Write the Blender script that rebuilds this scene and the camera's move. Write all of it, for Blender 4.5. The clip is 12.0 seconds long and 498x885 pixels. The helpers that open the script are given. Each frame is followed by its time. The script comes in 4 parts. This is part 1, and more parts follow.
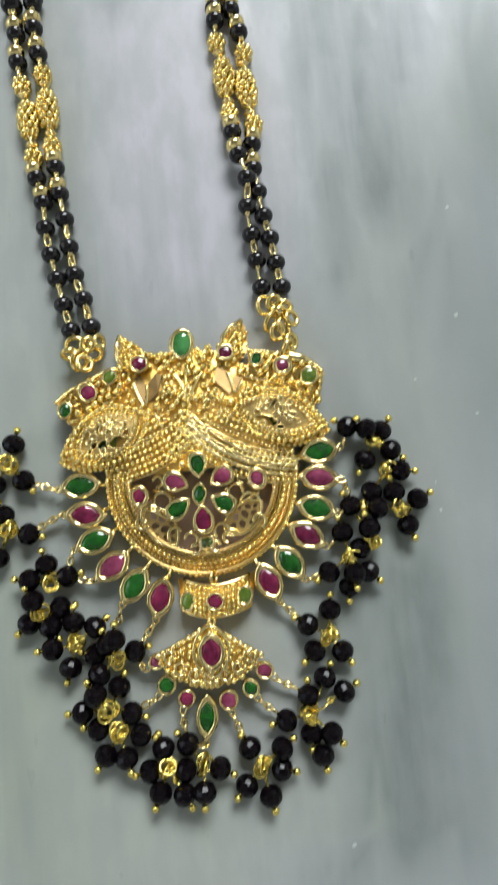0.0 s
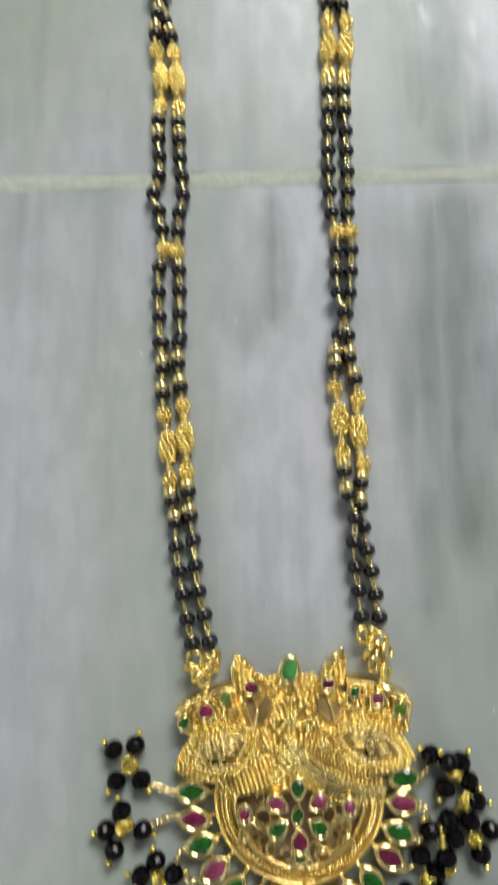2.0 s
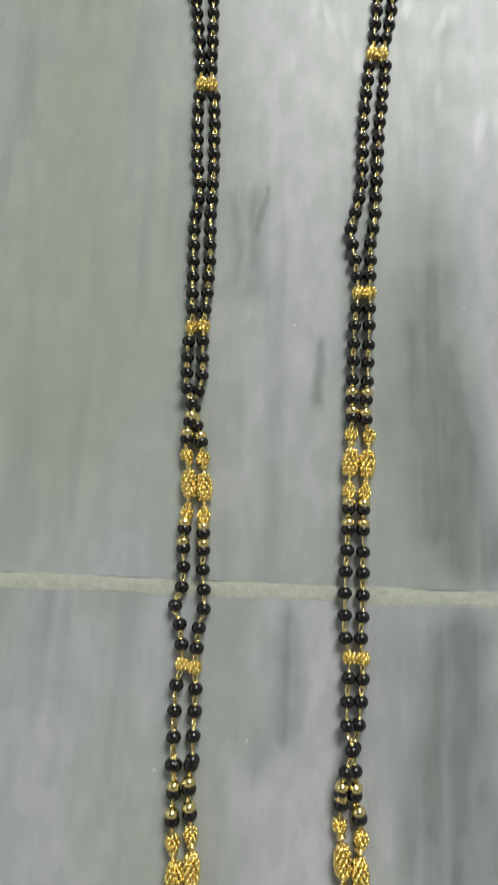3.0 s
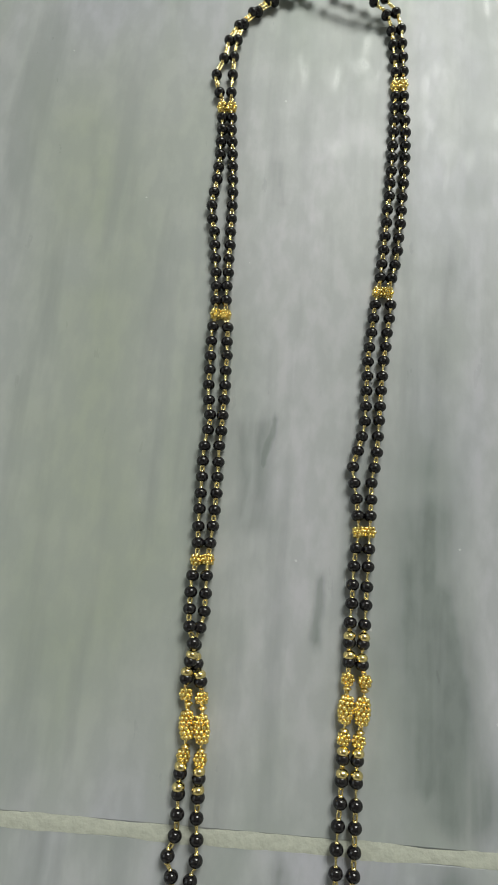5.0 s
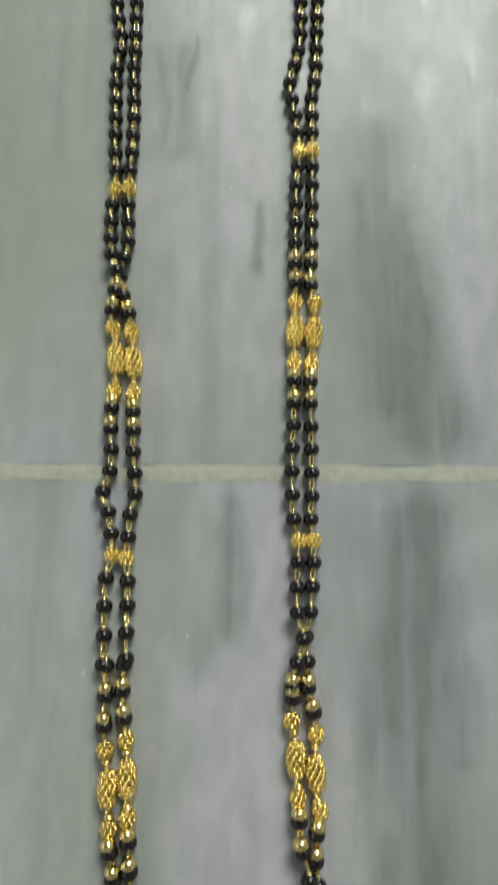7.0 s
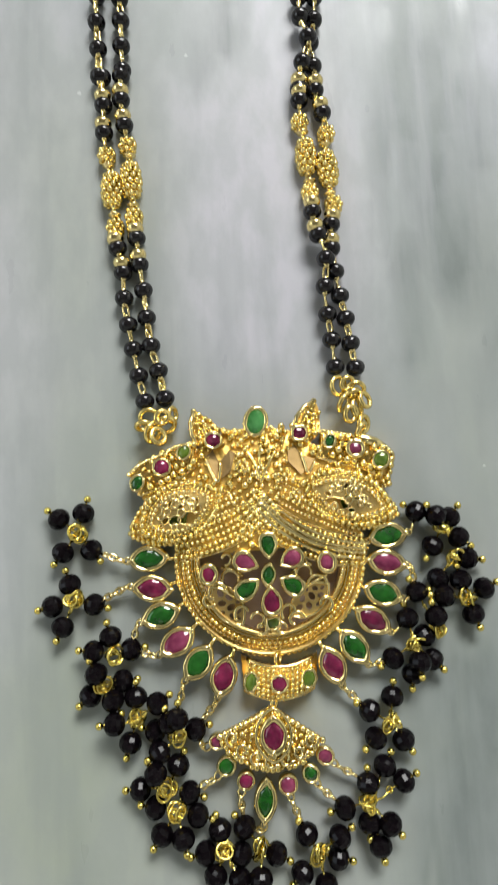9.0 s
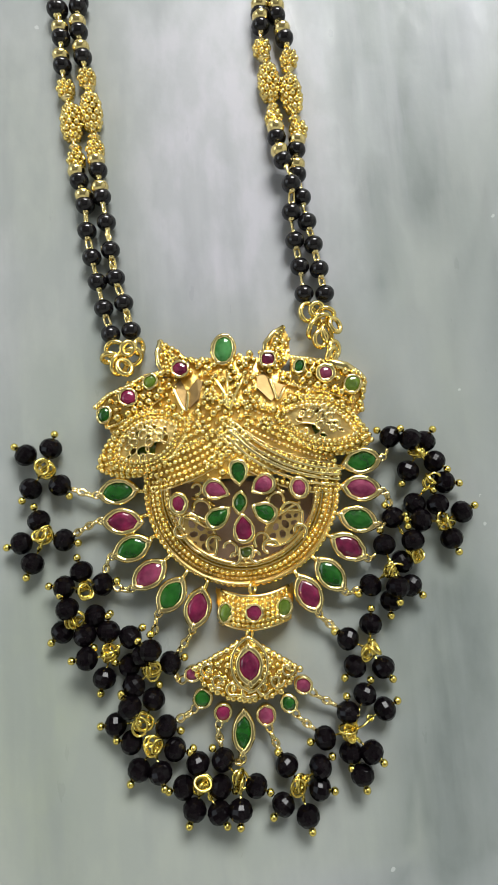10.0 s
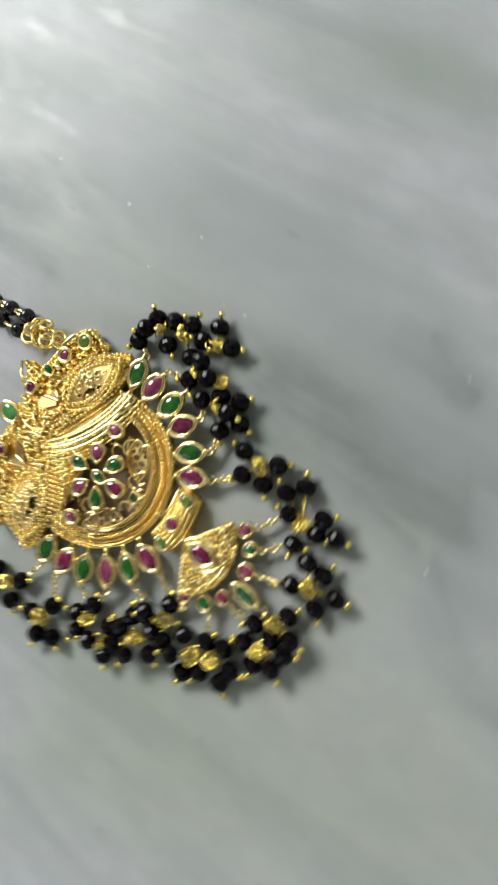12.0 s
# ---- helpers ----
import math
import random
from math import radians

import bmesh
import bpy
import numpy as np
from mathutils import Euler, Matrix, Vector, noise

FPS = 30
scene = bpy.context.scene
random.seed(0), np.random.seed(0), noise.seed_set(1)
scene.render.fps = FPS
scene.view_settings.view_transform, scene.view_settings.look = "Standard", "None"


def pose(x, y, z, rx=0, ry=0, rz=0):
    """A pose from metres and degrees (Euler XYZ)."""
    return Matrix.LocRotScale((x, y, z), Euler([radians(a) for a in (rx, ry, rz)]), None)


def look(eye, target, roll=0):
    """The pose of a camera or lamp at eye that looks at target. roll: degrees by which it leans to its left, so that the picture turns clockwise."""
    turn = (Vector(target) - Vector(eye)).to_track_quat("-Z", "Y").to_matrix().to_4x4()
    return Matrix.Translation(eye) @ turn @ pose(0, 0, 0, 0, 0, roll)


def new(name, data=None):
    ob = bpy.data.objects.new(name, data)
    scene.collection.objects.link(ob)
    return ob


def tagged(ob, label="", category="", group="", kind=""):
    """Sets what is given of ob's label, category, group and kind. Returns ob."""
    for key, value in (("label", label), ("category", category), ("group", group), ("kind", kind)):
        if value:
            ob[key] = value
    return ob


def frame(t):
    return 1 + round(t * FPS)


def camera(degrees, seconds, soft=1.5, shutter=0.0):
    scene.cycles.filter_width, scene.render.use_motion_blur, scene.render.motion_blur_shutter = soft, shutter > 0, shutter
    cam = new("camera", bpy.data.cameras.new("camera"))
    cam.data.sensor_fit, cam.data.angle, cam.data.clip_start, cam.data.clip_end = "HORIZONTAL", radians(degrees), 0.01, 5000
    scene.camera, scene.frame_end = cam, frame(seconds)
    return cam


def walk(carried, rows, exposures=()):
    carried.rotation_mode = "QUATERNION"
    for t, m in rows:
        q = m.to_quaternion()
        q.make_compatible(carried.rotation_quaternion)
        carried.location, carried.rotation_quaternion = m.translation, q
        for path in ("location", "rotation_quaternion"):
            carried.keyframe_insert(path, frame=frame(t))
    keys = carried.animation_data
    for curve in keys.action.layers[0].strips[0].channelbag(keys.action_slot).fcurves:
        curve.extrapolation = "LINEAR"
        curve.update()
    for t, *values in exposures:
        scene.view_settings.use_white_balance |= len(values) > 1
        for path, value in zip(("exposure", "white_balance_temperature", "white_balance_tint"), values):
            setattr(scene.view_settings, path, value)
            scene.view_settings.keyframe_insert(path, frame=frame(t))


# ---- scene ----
# A camera held over a necklace on a marble floor: along the beads to the top of the loop and back.
cam = camera(44, 12.0, soft=1.7, shutter=0.42)
PATH = [
    (0, (0.0100, 0.0006, 0.1161, 5.56, -0.86, -1.70)),
    (0.5, (0.0043, -0.0112, 0.1145, 5.22, -1.41, -1.93)),
    (1, (-0.0003, 0.0078, 0.1194, 5.99, -1.10, -0.38)),
    (1.5, (-0.0062, 0.0316, 0.1296, 6.19, -0.29, 1.63)),
    (2, (-0.0085, 0.0585, 0.1391, 8.12, 0.60, 3.07)),
    (2.5, (-0.0164, 0.1191, 0.1579, 8.16, 1.99, 5.64)),
    (3, (-0.0174, 0.1518, 0.1598, 10.19, 1.02, 6.45)),
    (3.5, (-0.0096, 0.1705, 0.1630, 12.31, 2.97, 7.18)),
    (3.7, (-0.0157, 0.1853, 0.1679, 12.91, 2.70, 8.00)),
    (5.3, (-0.0265, 0.2031, 0.1762, 13.73, -0.55, 8.59)),
    (5.5, (-0.0200, 0.1985, 0.1743, 13.76, -0.66, 7.67)),
    (6, (-0.0028, 0.1819, 0.1710, 12.26, -0.36, 5.69)),
    (6.5, (-0.0001, 0.1593, 0.1578, 10.77, -1.08, 4.17)),
    (7, (-0.0077, 0.1269, 0.1393, 9.56, -1.62, 4.26)),
    (7.5, (-0.0057, 0.0937, 0.1270, 7.04, -0.38, 2.64)),
    (7.7, (-0.0015, 0.0772, 0.1246, 6.52, 0.13, 2.43)),
    (9.3, (-0.0026, 0.0061, 0.1152, 6.69, -0.93, 0.14)),
    (9.5, (0.0019, 0.0027, 0.1138, 6.51, -0.72, -0.58)),
    (10, (0.0037, 0.0004, 0.1138, 6.57, -0.41, -0.58)),
    (10.5, (0.0053, 0.0015, 0.1143, 6.41, 0.39, -0.54)),
    (11, (0.0043, -0.0017, 0.1139, 6.23, -0.25, -0.71)),
    (11.4, (0.0122, -0.0044, 0.1132, 6.22, 0.16, -3.64)),
    (11.5, (0.0247, -0.0132, 0.1105, 5.94, 1.58, -9.16)),
    (11.6, (0.0377, -0.0223, 0.1144, 6.88, 4.76, -19.17)),
    (11.7, (0.0456, -0.0318, 0.1208, 7.69, 7.87, -29.14)),
    (11.8, (0.0500, -0.0402, 0.1214, 5.72, 12.03, -39.12)),
    (12, (0.0478, -0.0511, 0.1202, 1.55, 17.71, -52.99)),
    (12.1, (0.0459, -0.0598, 0.1193, -1.78, 22.25, -64.09)),
]
walk(cam, [(t, pose(*p)) for t, p in PATH], exposures=((0.0, 0.14, 6080, 7), (0.5, 0.2, 6350, 8), (1.5, 0.08, 6280, 7), (2.5, -0.06, 6450, 6), (3.5, -0.28, 6550, 3), (5.5, -0.3, 6580, 3), (6.5, -0.26, 6540, 2),
                (7.0, -0.32, 6560, 2), (7.5, -0.12, 6540, 5), (9.5, 0.24, 6340, 8), (11.3, 0.24, 6360, 8), (12.0, 0.14, 6320, 9)))

# ---- world and light ----
world = bpy.data.worlds.new("world")
scene.world = world
world.use_nodes = True
wn = world.node_tree.nodes
sky = wn.new("ShaderNodeTexSky")
sky.sky_type, sky.sun_disc = "NISHITA", False
sky.sun_elevation, sky.sun_rotation = radians(50), radians(200)
wn["Background"].inputs[1].default_value = 0.12
world.node_tree.links.new(sky.outputs[0], wn["Background"].inputs[0])


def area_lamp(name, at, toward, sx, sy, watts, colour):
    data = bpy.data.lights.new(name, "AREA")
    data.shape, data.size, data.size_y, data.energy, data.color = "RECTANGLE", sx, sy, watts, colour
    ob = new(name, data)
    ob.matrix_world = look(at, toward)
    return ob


area_lamp("window_light", (0.52, 2.36, 2.0), (0.25, 0.0, 0.6), 1.5, 1.0, 122, (1.0, 0.985, 0.95))
# weak fill added from the west, no source is known there
area_lamp("side_fill_light", (-2.36, 0.2, 1.6), (0.0, 0.2, 1.45), 1.5, 1.3, 10, (0.96, 1.0, 0.97))


# ---- materials ----
def material(name):
    m = bpy.data.materials.new(name)
    m.use_nodes = True
    return m, m.node_tree.nodes, m.node_tree.links, m.node_tree.nodes["Principled BSDF"]


def add_noise(nodes, links, scale, detail=4.0, stretch=None, offset=(0, 0, 0)):
    co = nodes.new("ShaderNodeTexCoord")
    mp = nodes.new("ShaderNodeMapping")
    mp.inputs["Location"].default_value = offset
    if stretch:
        mp.inputs["Scale"].default_value = stretch
    links.new(co.outputs["Object"], mp.inputs[0])
    n = nodes.new("ShaderNodeTexNoise")
    n.inputs["Scale"].default_value, n.inputs["Detail"].default_value = scale, detail
    links.new(mp.outputs[0], n.inputs["Vector"])
    return n.outputs["Fac"]


def ramp(nodes, links, fac, *stops):
    r = nodes.new("ShaderNodeValToRGB")
    e = r.color_ramp.elements
    while len(e) < len(stops):
        e.new(0.5)
    for el, (p, c) in zip(e, stops):
        el.position, el.color = p, (*c, 1)
    links.new(fac, r.inputs[0])
    return r.outputs[0]


def calc(nodes, links, op, a, b=None, c=None, clamp=False):
    n = nodes.new("ShaderNodeMath")
    n.operation, n.use_clamp = op, clamp
    for i, v in enumerate((a, b, c)):
        if v is None:
            continue
        if isinstance(v, (int, float)):
            n.inputs[i].default_value = v
        else:
            links.new(v, n.inputs[i])
    return n.outputs[0]


def blend(nodes, links, fac, a, b):
    n = nodes.new("ShaderNodeMix")
    n.data_type = "RGBA"
    for s, v in ((n.inputs[0], fac), (n.inputs[6], a), (n.inputs[7], b)):
        if isinstance(v, tuple):
            s.default_value = (*v, 1)
        elif isinstance(v, (int, float)):
            s.default_value = v
        else:
            links.new(v, s)
    return n.outputs[2]


def bumped(nodes, links, bsdf, height, strength, distance):
    b = nodes.new("ShaderNodeBump")
    b.inputs["Strength"].default_value, b.inputs["Distance"].default_value = strength, distance
    links.new(height, b.inputs["Height"])
    links.new(b.outputs[0], bsdf.inputs["Normal"])


def gold_material(name, colour, rough, fine):
    m, n, l, b = material(name)
    f = add_noise(n, l, 900, 3)
    worn = add_noise(n, l, 160, 3)
    dark = tuple(c * 0.8 for c in colour)
    l.new(ramp(n, l, worn, (0.35, dark), (0.6, colour)), b.inputs["Base Color"])
    b.inputs["Metallic"].default_value = 1
    l.new(calc(n, l, "MULTIPLY_ADD", worn, 0.22, rough - 0.06), b.inputs["Roughness"])
    bumped(n, l, b, f, fine, 0.0003)
    return m


GOLD = gold_material("gold", (1.0, 0.79, 0.28), 0.15, 0.3)
GOLD_PALE = gold_material("pale_gold", (1.0, 0.82, 0.37), 0.12, 0.2)
GOLD_DEEP = gold_material("deep_gold", (0.92, 0.62, 0.17), 0.18, 0.3)
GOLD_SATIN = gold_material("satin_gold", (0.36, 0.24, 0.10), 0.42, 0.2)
GOLD_MATT = gold_material("matt_gold", (0.90, 0.66, 0.25), 0.26, 0.5)
# base gold with the shade between granules put into its tone
GOLD_RECESS_SHADE = gold_material("recess_shade_gold", (0.95, 0.62, 0.16), 0.26, 0.6)
GOLD_PIN = gold_material("pin_gold", (0.92, 0.74, 0.18), 0.18, 0.25)


def gem_material(name, colour, deep):
    m, n, l, b = material(name)
    f = add_noise(n, l, 420, 2)
    l.new(ramp(n, l, f, (0.3, deep), (0.7, colour)), b.inputs["Base Color"])
    b.inputs["Roughness"].default_value = 0.09
    b.inputs["IOR"].default_value = 1.6
    b.inputs["Coat Weight"].default_value = 0.4
    b.inputs["Coat Roughness"].default_value = 0.05
    return m


GREEN = gem_material("green_stone", (0.012, 0.10, 0.008), (0.004, 0.04, 0.004))
GREEN_PALE = gem_material("pale_green_stone", (0.07, 0.25, 0.07), (0.03, 0.13, 0.03))
OLIVE = gem_material("olive_stone", (0.12, 0.19, 0.02), (0.05, 0.09, 0.01))
RUBY = gem_material("ruby_stone", (0.20, 0.014, 0.06), (0.07, 0.004, 0.022))
PINK = gem_material("pink_stone", (0.25, 0.045, 0.10), (0.11, 0.012, 0.04))


def black_material(name, rough, low=(0.004, 0.004, 0.005), high=(0.012, 0.010, 0.011)):
    m, n, l, b = material(name)
    f = add_noise(n, l, 700, 2)
    l.new(ramp(n, l, f, (0.3, low), (0.75, high)), b.inputs["Base Color"])
    l.new(calc(n, l, "MULTIPLY_ADD", f, 0.10, rough), b.inputs["Roughness"])
    b.inputs["Specular IOR Level"].default_value = 0.35
    return m


BLACK = black_material("black_glass", 0.03)
BLACK.node_tree.nodes["Principled BSDF"].inputs["Specular IOR Level"].default_value = 0.45
JET = black_material("faceted_jet", 0.05, (0.0015, 0.001, 0.0015), (0.005, 0.0035, 0.0045))
JET.node_tree.nodes["Principled BSDF"].inputs["Specular IOR Level"].default_value = 0.13


def marble_material(name, seed, base, zones, veins):
    """veins: x and y of the lower end, x and y of the upper end, width (all metres), strength."""
    m, n, l, b = material(name)
    co = n.new("ShaderNodeTexCoord")
    sep = n.new("ShaderNodeSeparateXYZ")
    l.new(co.outputs["Object"], sep.inputs[0])
    big = add_noise(n, l, 9, 3, (1.7, 0.45, 1), (seed, 0, 0))
    streak = add_noise(n, l, 58, 7, (1.5, 0.15, 1), (seed * 2, 1, 0))
    cloud = add_noise(n, l, 26, 5, (1, 0.7, 1), (seed, 3, 0))
    ragged = add_noise(n, l, 85, 7, (1, 0.4, 1), (0, seed, 0))
    grain = add_noise(n, l, 900, 3)
    wob = calc(n, l, "MULTIPLY_ADD", add_noise(n, l, 45, 4, (1, 0.5, 1), (seed, 7, 0)), 0.016, -0.008)
    x = calc(n, l, "ADD", sep.outputs[0], wob)
    total, soft_zones = None, []
    for x0, y0, x1, y1, w, s, *tone in (*zones, *veins):
        # distance from the slanting line, and the stretch along it
        slope = (x1 - x0) / (y1 - y0)
        line = calc(n, l, "MULTIPLY_ADD", sep.outputs[1], slope, x0 - slope * y0)
        d = calc(n, l, "DIVIDE", calc(n, l, "ABSOLUTE", calc(n, l, "SUBTRACT", x, line)), w * 1.3)
        across = calc(n, l, "SUBTRACT", 1.0, d, clamp=True)
        mid, half = (y0 + y1) / 2, abs(y1 - y0) / 2
        e = calc(n, l, "DIVIDE", calc(n, l, "ABSOLUTE", calc(n, l, "SUBTRACT", sep.outputs[1], mid)), half)
        along = calc(n, l, "MULTIPLY", calc(n, l, "SUBTRACT", 1.25, e), 2.2, clamp=True)
        v = calc(n, l, "MULTIPLY", calc(n, l, "MULTIPLY", calc(n, l, "POWER", across, 0.8), along), s)
        if tone:
            soft_zones.append((v, tone[0]))
        else:
            total = v if total is None else calc(n, l, "MAXIMUM", total, v)
    rough_edge = calc(n, l, "MULTIPLY_ADD", total, 1.3, calc(n, l, "MULTIPLY_ADD", ragged, 2.4, -1.2), clamp=True)
    torn = calc(n, l, "MULTIPLY", calc(n, l, "MULTIPLY", total, 1.5, clamp=True), calc(n, l, "MULTIPLY", rough_edge, 0.9))
    fibres = calc(n, l, "MULTIPLY_ADD", add_noise(n, l, 170, 5, (1.3, 0.12, 1), (seed, 5, 0)), 3.4, -0.85, clamp=True)
    torn = calc(n, l, "MULTIPLY", torn, calc(n, l, "MULTIPLY_ADD", fibres, 0.65, 0.45))
    white, grey, green, lilac = base
    # broad tinted zones, then streaks and clouds
    col = ramp(n, l, big, (0.41, green), (0.5, white), (0.58, lilac))
    for v, tone in soft_zones:
        col = blend(n, l, calc(n, l, "MULTIPLY", v, calc(n, l, "MULTIPLY_ADD", cloud, 1.2, 0.35), clamp=True), col, tone)
    col = blend(n, l, calc(n, l, "MULTIPLY", ramp(n, l, streak, (0.50, (0, 0, 0)), (0.64, (1, 1, 1))), 0.36), col, grey)
    col = blend(n, l, calc(n, l, "MULTIPLY", ramp(n, l, cloud, (0.45, (0, 0, 0)), (0.75, (1, 1, 1))), 0.45), col, (0.40, 0.40, 0.43))
    col = blend(n, l, calc(n, l, "MULTIPLY", torn, 0.85), col, (0.15, 0.17, 0.165))
    mottle = add_noise(n, l, 190, 6, (1, 0.45, 1), (2, seed, 0))
    col = blend(n, l, calc(n, l, "MULTIPLY", ramp(n, l, mottle, (0.42, (1, 1, 1)), (0.62, (0, 0, 0))), 0.32), col, (0.25, 0.275, 0.265))
    # white crystals and small pits
    vor = n.new("ShaderNodeTexVoronoi")
    vor.inputs["Scale"].default_value = 90
    mp = n.new("ShaderNodeMapping")
    mp.inputs["Location"].default_value = (seed, seed, 0)
    l.new(co.outputs["Object"], mp.inputs[0])
    l.new(mp.outputs[0], vor.inputs["Vector"])
    near = calc(n, l, "LESS_THAN", calc(n, l, "MULTIPLY_ADD", grain, 0.10, vor.outputs["Distance"]), 0.085)
    pick = n.new("ShaderNodeSeparateColor")
    l.new(vor.outputs["Color"], pick.inputs[0])
    speck = calc(n, l, "MULTIPLY", near, calc(n, l, "GREATER_THAN", pick.outputs[0], 0.5))
    col = blend(n, l, calc(n, l, "MULTIPLY", speck, 0.35), col, (0.7, 0.71, 0.7))
    l.new(col, b.inputs["Base Color"])
    patch = add_noise(n, l, 120, 6, (1, 0.6, 1))
    # polish: dull in patches, with small bright spots
    spot = ramp(n, l, add_noise(n, l, 190, 6, (1, 0.3, 1), (seed, 4, 0)), (0.56, (1, 1, 1)), (0.74, (0.62, 0.62, 0.62)))
    l.new(calc(n, l, "MULTIPLY", ramp(n, l, patch, (0.45, (0.40, 0.40, 0.40)), (0.75, (0.33, 0.33, 0.33))), spot), b.inputs["Roughness"])
    b.inputs["Specular IOR Level"].default_value = 0.25
    h = calc(n, l, "MULTIPLY_ADD", speck, -0.6, calc(n, l, "MULTIPLY_ADD", patch, 0.5, calc(n, l, "MULTIPLY", grain, 0.12)))
    bumped(n, l, b, h, 0.22, 0.0005)
    return m


TONES = ((0.363, 0.377, 0.374), (0.178, 0.200, 0.196), (0.259, 0.292, 0.259), (0.374, 0.377, 0.414))
GREENISH, LILAC = (0.296, 0.326, 0.260), (0.465, 0.452, 0.495)
DARK_GREEN = (0.200, 0.229, 0.215)
MARBLE_FAR = marble_material("marble_far_tile", 1.7, TONES, ((-0.1047, -0.2752, -0.1382, -0.0696, 0.036, 0.95, GREENISH), (-0.0550, -0.2859, -0.0627, -0.0687, 0.024, 0.8, LILAC), (0.0008, -0.2758, 0.0059, -0.1042, 0.014, 0.5, LILAC), (-0.0180, -0.2900, -0.0260, -0.1900, 0.013, 0.75, DARK_GREEN)),
                             ((-0.0178, -0.2837, -0.0208, -0.2304, 0.011, 0.95), (-0.0245, -0.2605, -0.0233, -0.2080, 0.01, 0.9), (-0.0115, -0.2967, -0.0198, -0.2357, 0.012, 1), (-0.0217, -0.2895, -0.0235, -0.2418, 0.008, 0.9), (-0.0727, -0.2247, -0.0714, -0.1864, 0.006, 0.6), (-0.0133, -0.2739, -0.0152, -0.2253, 0.005, 0.45), (-0.0249, -0.2098, -0.0165, -0.1267, 0.009, 0.5), (-0.0758, -0.2212, -0.0774, -0.1876, 0.0045, 0.6), (-0.0704, -0.1180, -0.0725, -0.0989, 0.0045, 0.5), (-0.0507, -0.2520, -0.0503, -0.2322, 0.002, 0.8), (-0.0709, -0.2044, -0.0684, -0.1870, 0.002, 0.8), (-0.0444, -0.2110, -0.0445, -0.1837, 0.002, 0.25), (-0.1339, -0.1225, -0.1362, -0.0879, 0.002, 0.25), (-0.1000, -0.2307, -0.1018, -0.1996, 0.002, 0.2), (-0.1229, -0.2475, -0.1230, -0.2078, 0.002, 0.2)))
TONES_NEAR = ((0.363, 0.377, 0.381), (0.178, 0.200, 0.200), (0.259, 0.289, 0.266), (0.377, 0.381, 0.422))
# lowest green zones: marble tint, plus shading round the drops put into the colour
MARBLE_NEAR = marble_material("marble_near_tile", 4.3, TONES_NEAR, ((-0.0280, 0.0700, -0.0140, 0.2000, 0.022, 0.75, DARK_GREEN), (-0.0050, 0.0900, 0.0020, 0.2300, 0.014, 0.75, DARK_GREEN), (-0.0943, 0.1000, -0.0917, 0.1492, 0.010, 0.5, DARK_GREEN), (-0.0660, 0.0500, -0.1250, 0.1500, 0.034, 0.8, GREENISH), (-0.0600, 0.0700, -0.0700, 0.1400, 0.030, 0.6, GREENISH), (-0.0596, 0.1954, -0.0594, 0.2592, 0.022, 0.85, LILAC), (-0.0971, 0.1029, -0.0916, 0.2583, 0.02, 0.6, GREENISH), (-0.0445, 0.0951, -0.0609, 0.1113, 0.03, 0.5, GREENISH), (-0.0224, 0.1159, -0.0097, 0.2328, 0.012, 0.45, GREENISH), (-0.0511, 0.1956, -0.0532, 0.2935, 0.02, 0.7, LILAC), (-0.1043, 0.1966, -0.1077, 0.2919, 0.018, 0.5, LILAC)),
                              ((-0.0176, 0.2407, -0.0151, 0.2961, 0.011, 0.95), (-0.0095, 0.2329, -0.0076, 0.2797, 0.006, 0.6), (-0.0598, 0.2616, -0.0576, 0.2972, 0.0045, 0.75), (-0.0287, 0.2158, -0.0239, 0.2499, 0.005, 0.55), (-0.0229, 0.1018, -0.0262, 0.1425, 0.008, 0.6), (-0.0177, 0.1848, -0.0256, 0.2416, 0.0065, 0.38), (-0.0055, 0.1616, -0.0027, 0.2062, 0.005, 0.3), (-0.0251, 0.1457, -0.0262, 0.1837, 0.004, 0.3), (-0.0934, 0.1242, -0.0869, 0.1592, 0.003, 0.25), (-0.0166, 0.0877, -0.0159, 0.1159, 0.005, 0.4), (-0.0145, 0.2071, -0.0186, 0.2926, 0.011, 0.75), (-0.0628, 0.2571, -0.0572, 0.2950, 0.0035, 0.55), (-0.0248, 0.1969, -0.0256, 0.2414, 0.006, 0.3), (-0.0155, 0.1741, -0.0034, 0.2204, 0.004, 0.4), (-0.0358, 0.0945, -0.0251, 0.1277, 0.006, 0.55), (-0.1205, 0.2666, -0.1210, 0.2981, 0.003, 0.4), (-0.0933, 0.1915, -0.0943, 0.2188, 0.004, 0.25), (-0.0329, 0.2124, -0.0300, 0.2326, 0.002, 0.4), (-0.0264, 0.1946, -0.0227, 0.2269, 0.007, 0.75), (-0.0248, 0.0904, -0.0191, 0.1437, 0.009, 0.95), (-0.0029, 0.1020, 0.0036, 0.1179, 0.006, 0.7), (-0.0453, 0.0753, -0.0327, 0.0960, 0.006, 0.6), (0.0024, 0.1246, -0.0016, 0.1018, 0.006, 0.5), (-0.0396, 0.0935, -0.0480, 0.0647, 0.007, 0.5)))


def plain_material(name, colour, rough, scale, bump):
    m, n, l, b = material(name)
    f = add_noise(n, l, scale, 5)
    l.new(ramp(n, l, f, (0.3, tuple(c * 0.86 for c in colour)), (0.7, colour)), b.inputs["Base Color"])
    b.inputs["Roughness"].default_value = rough
    bumped(n, l, b, f, 0.4, bump)
    return m


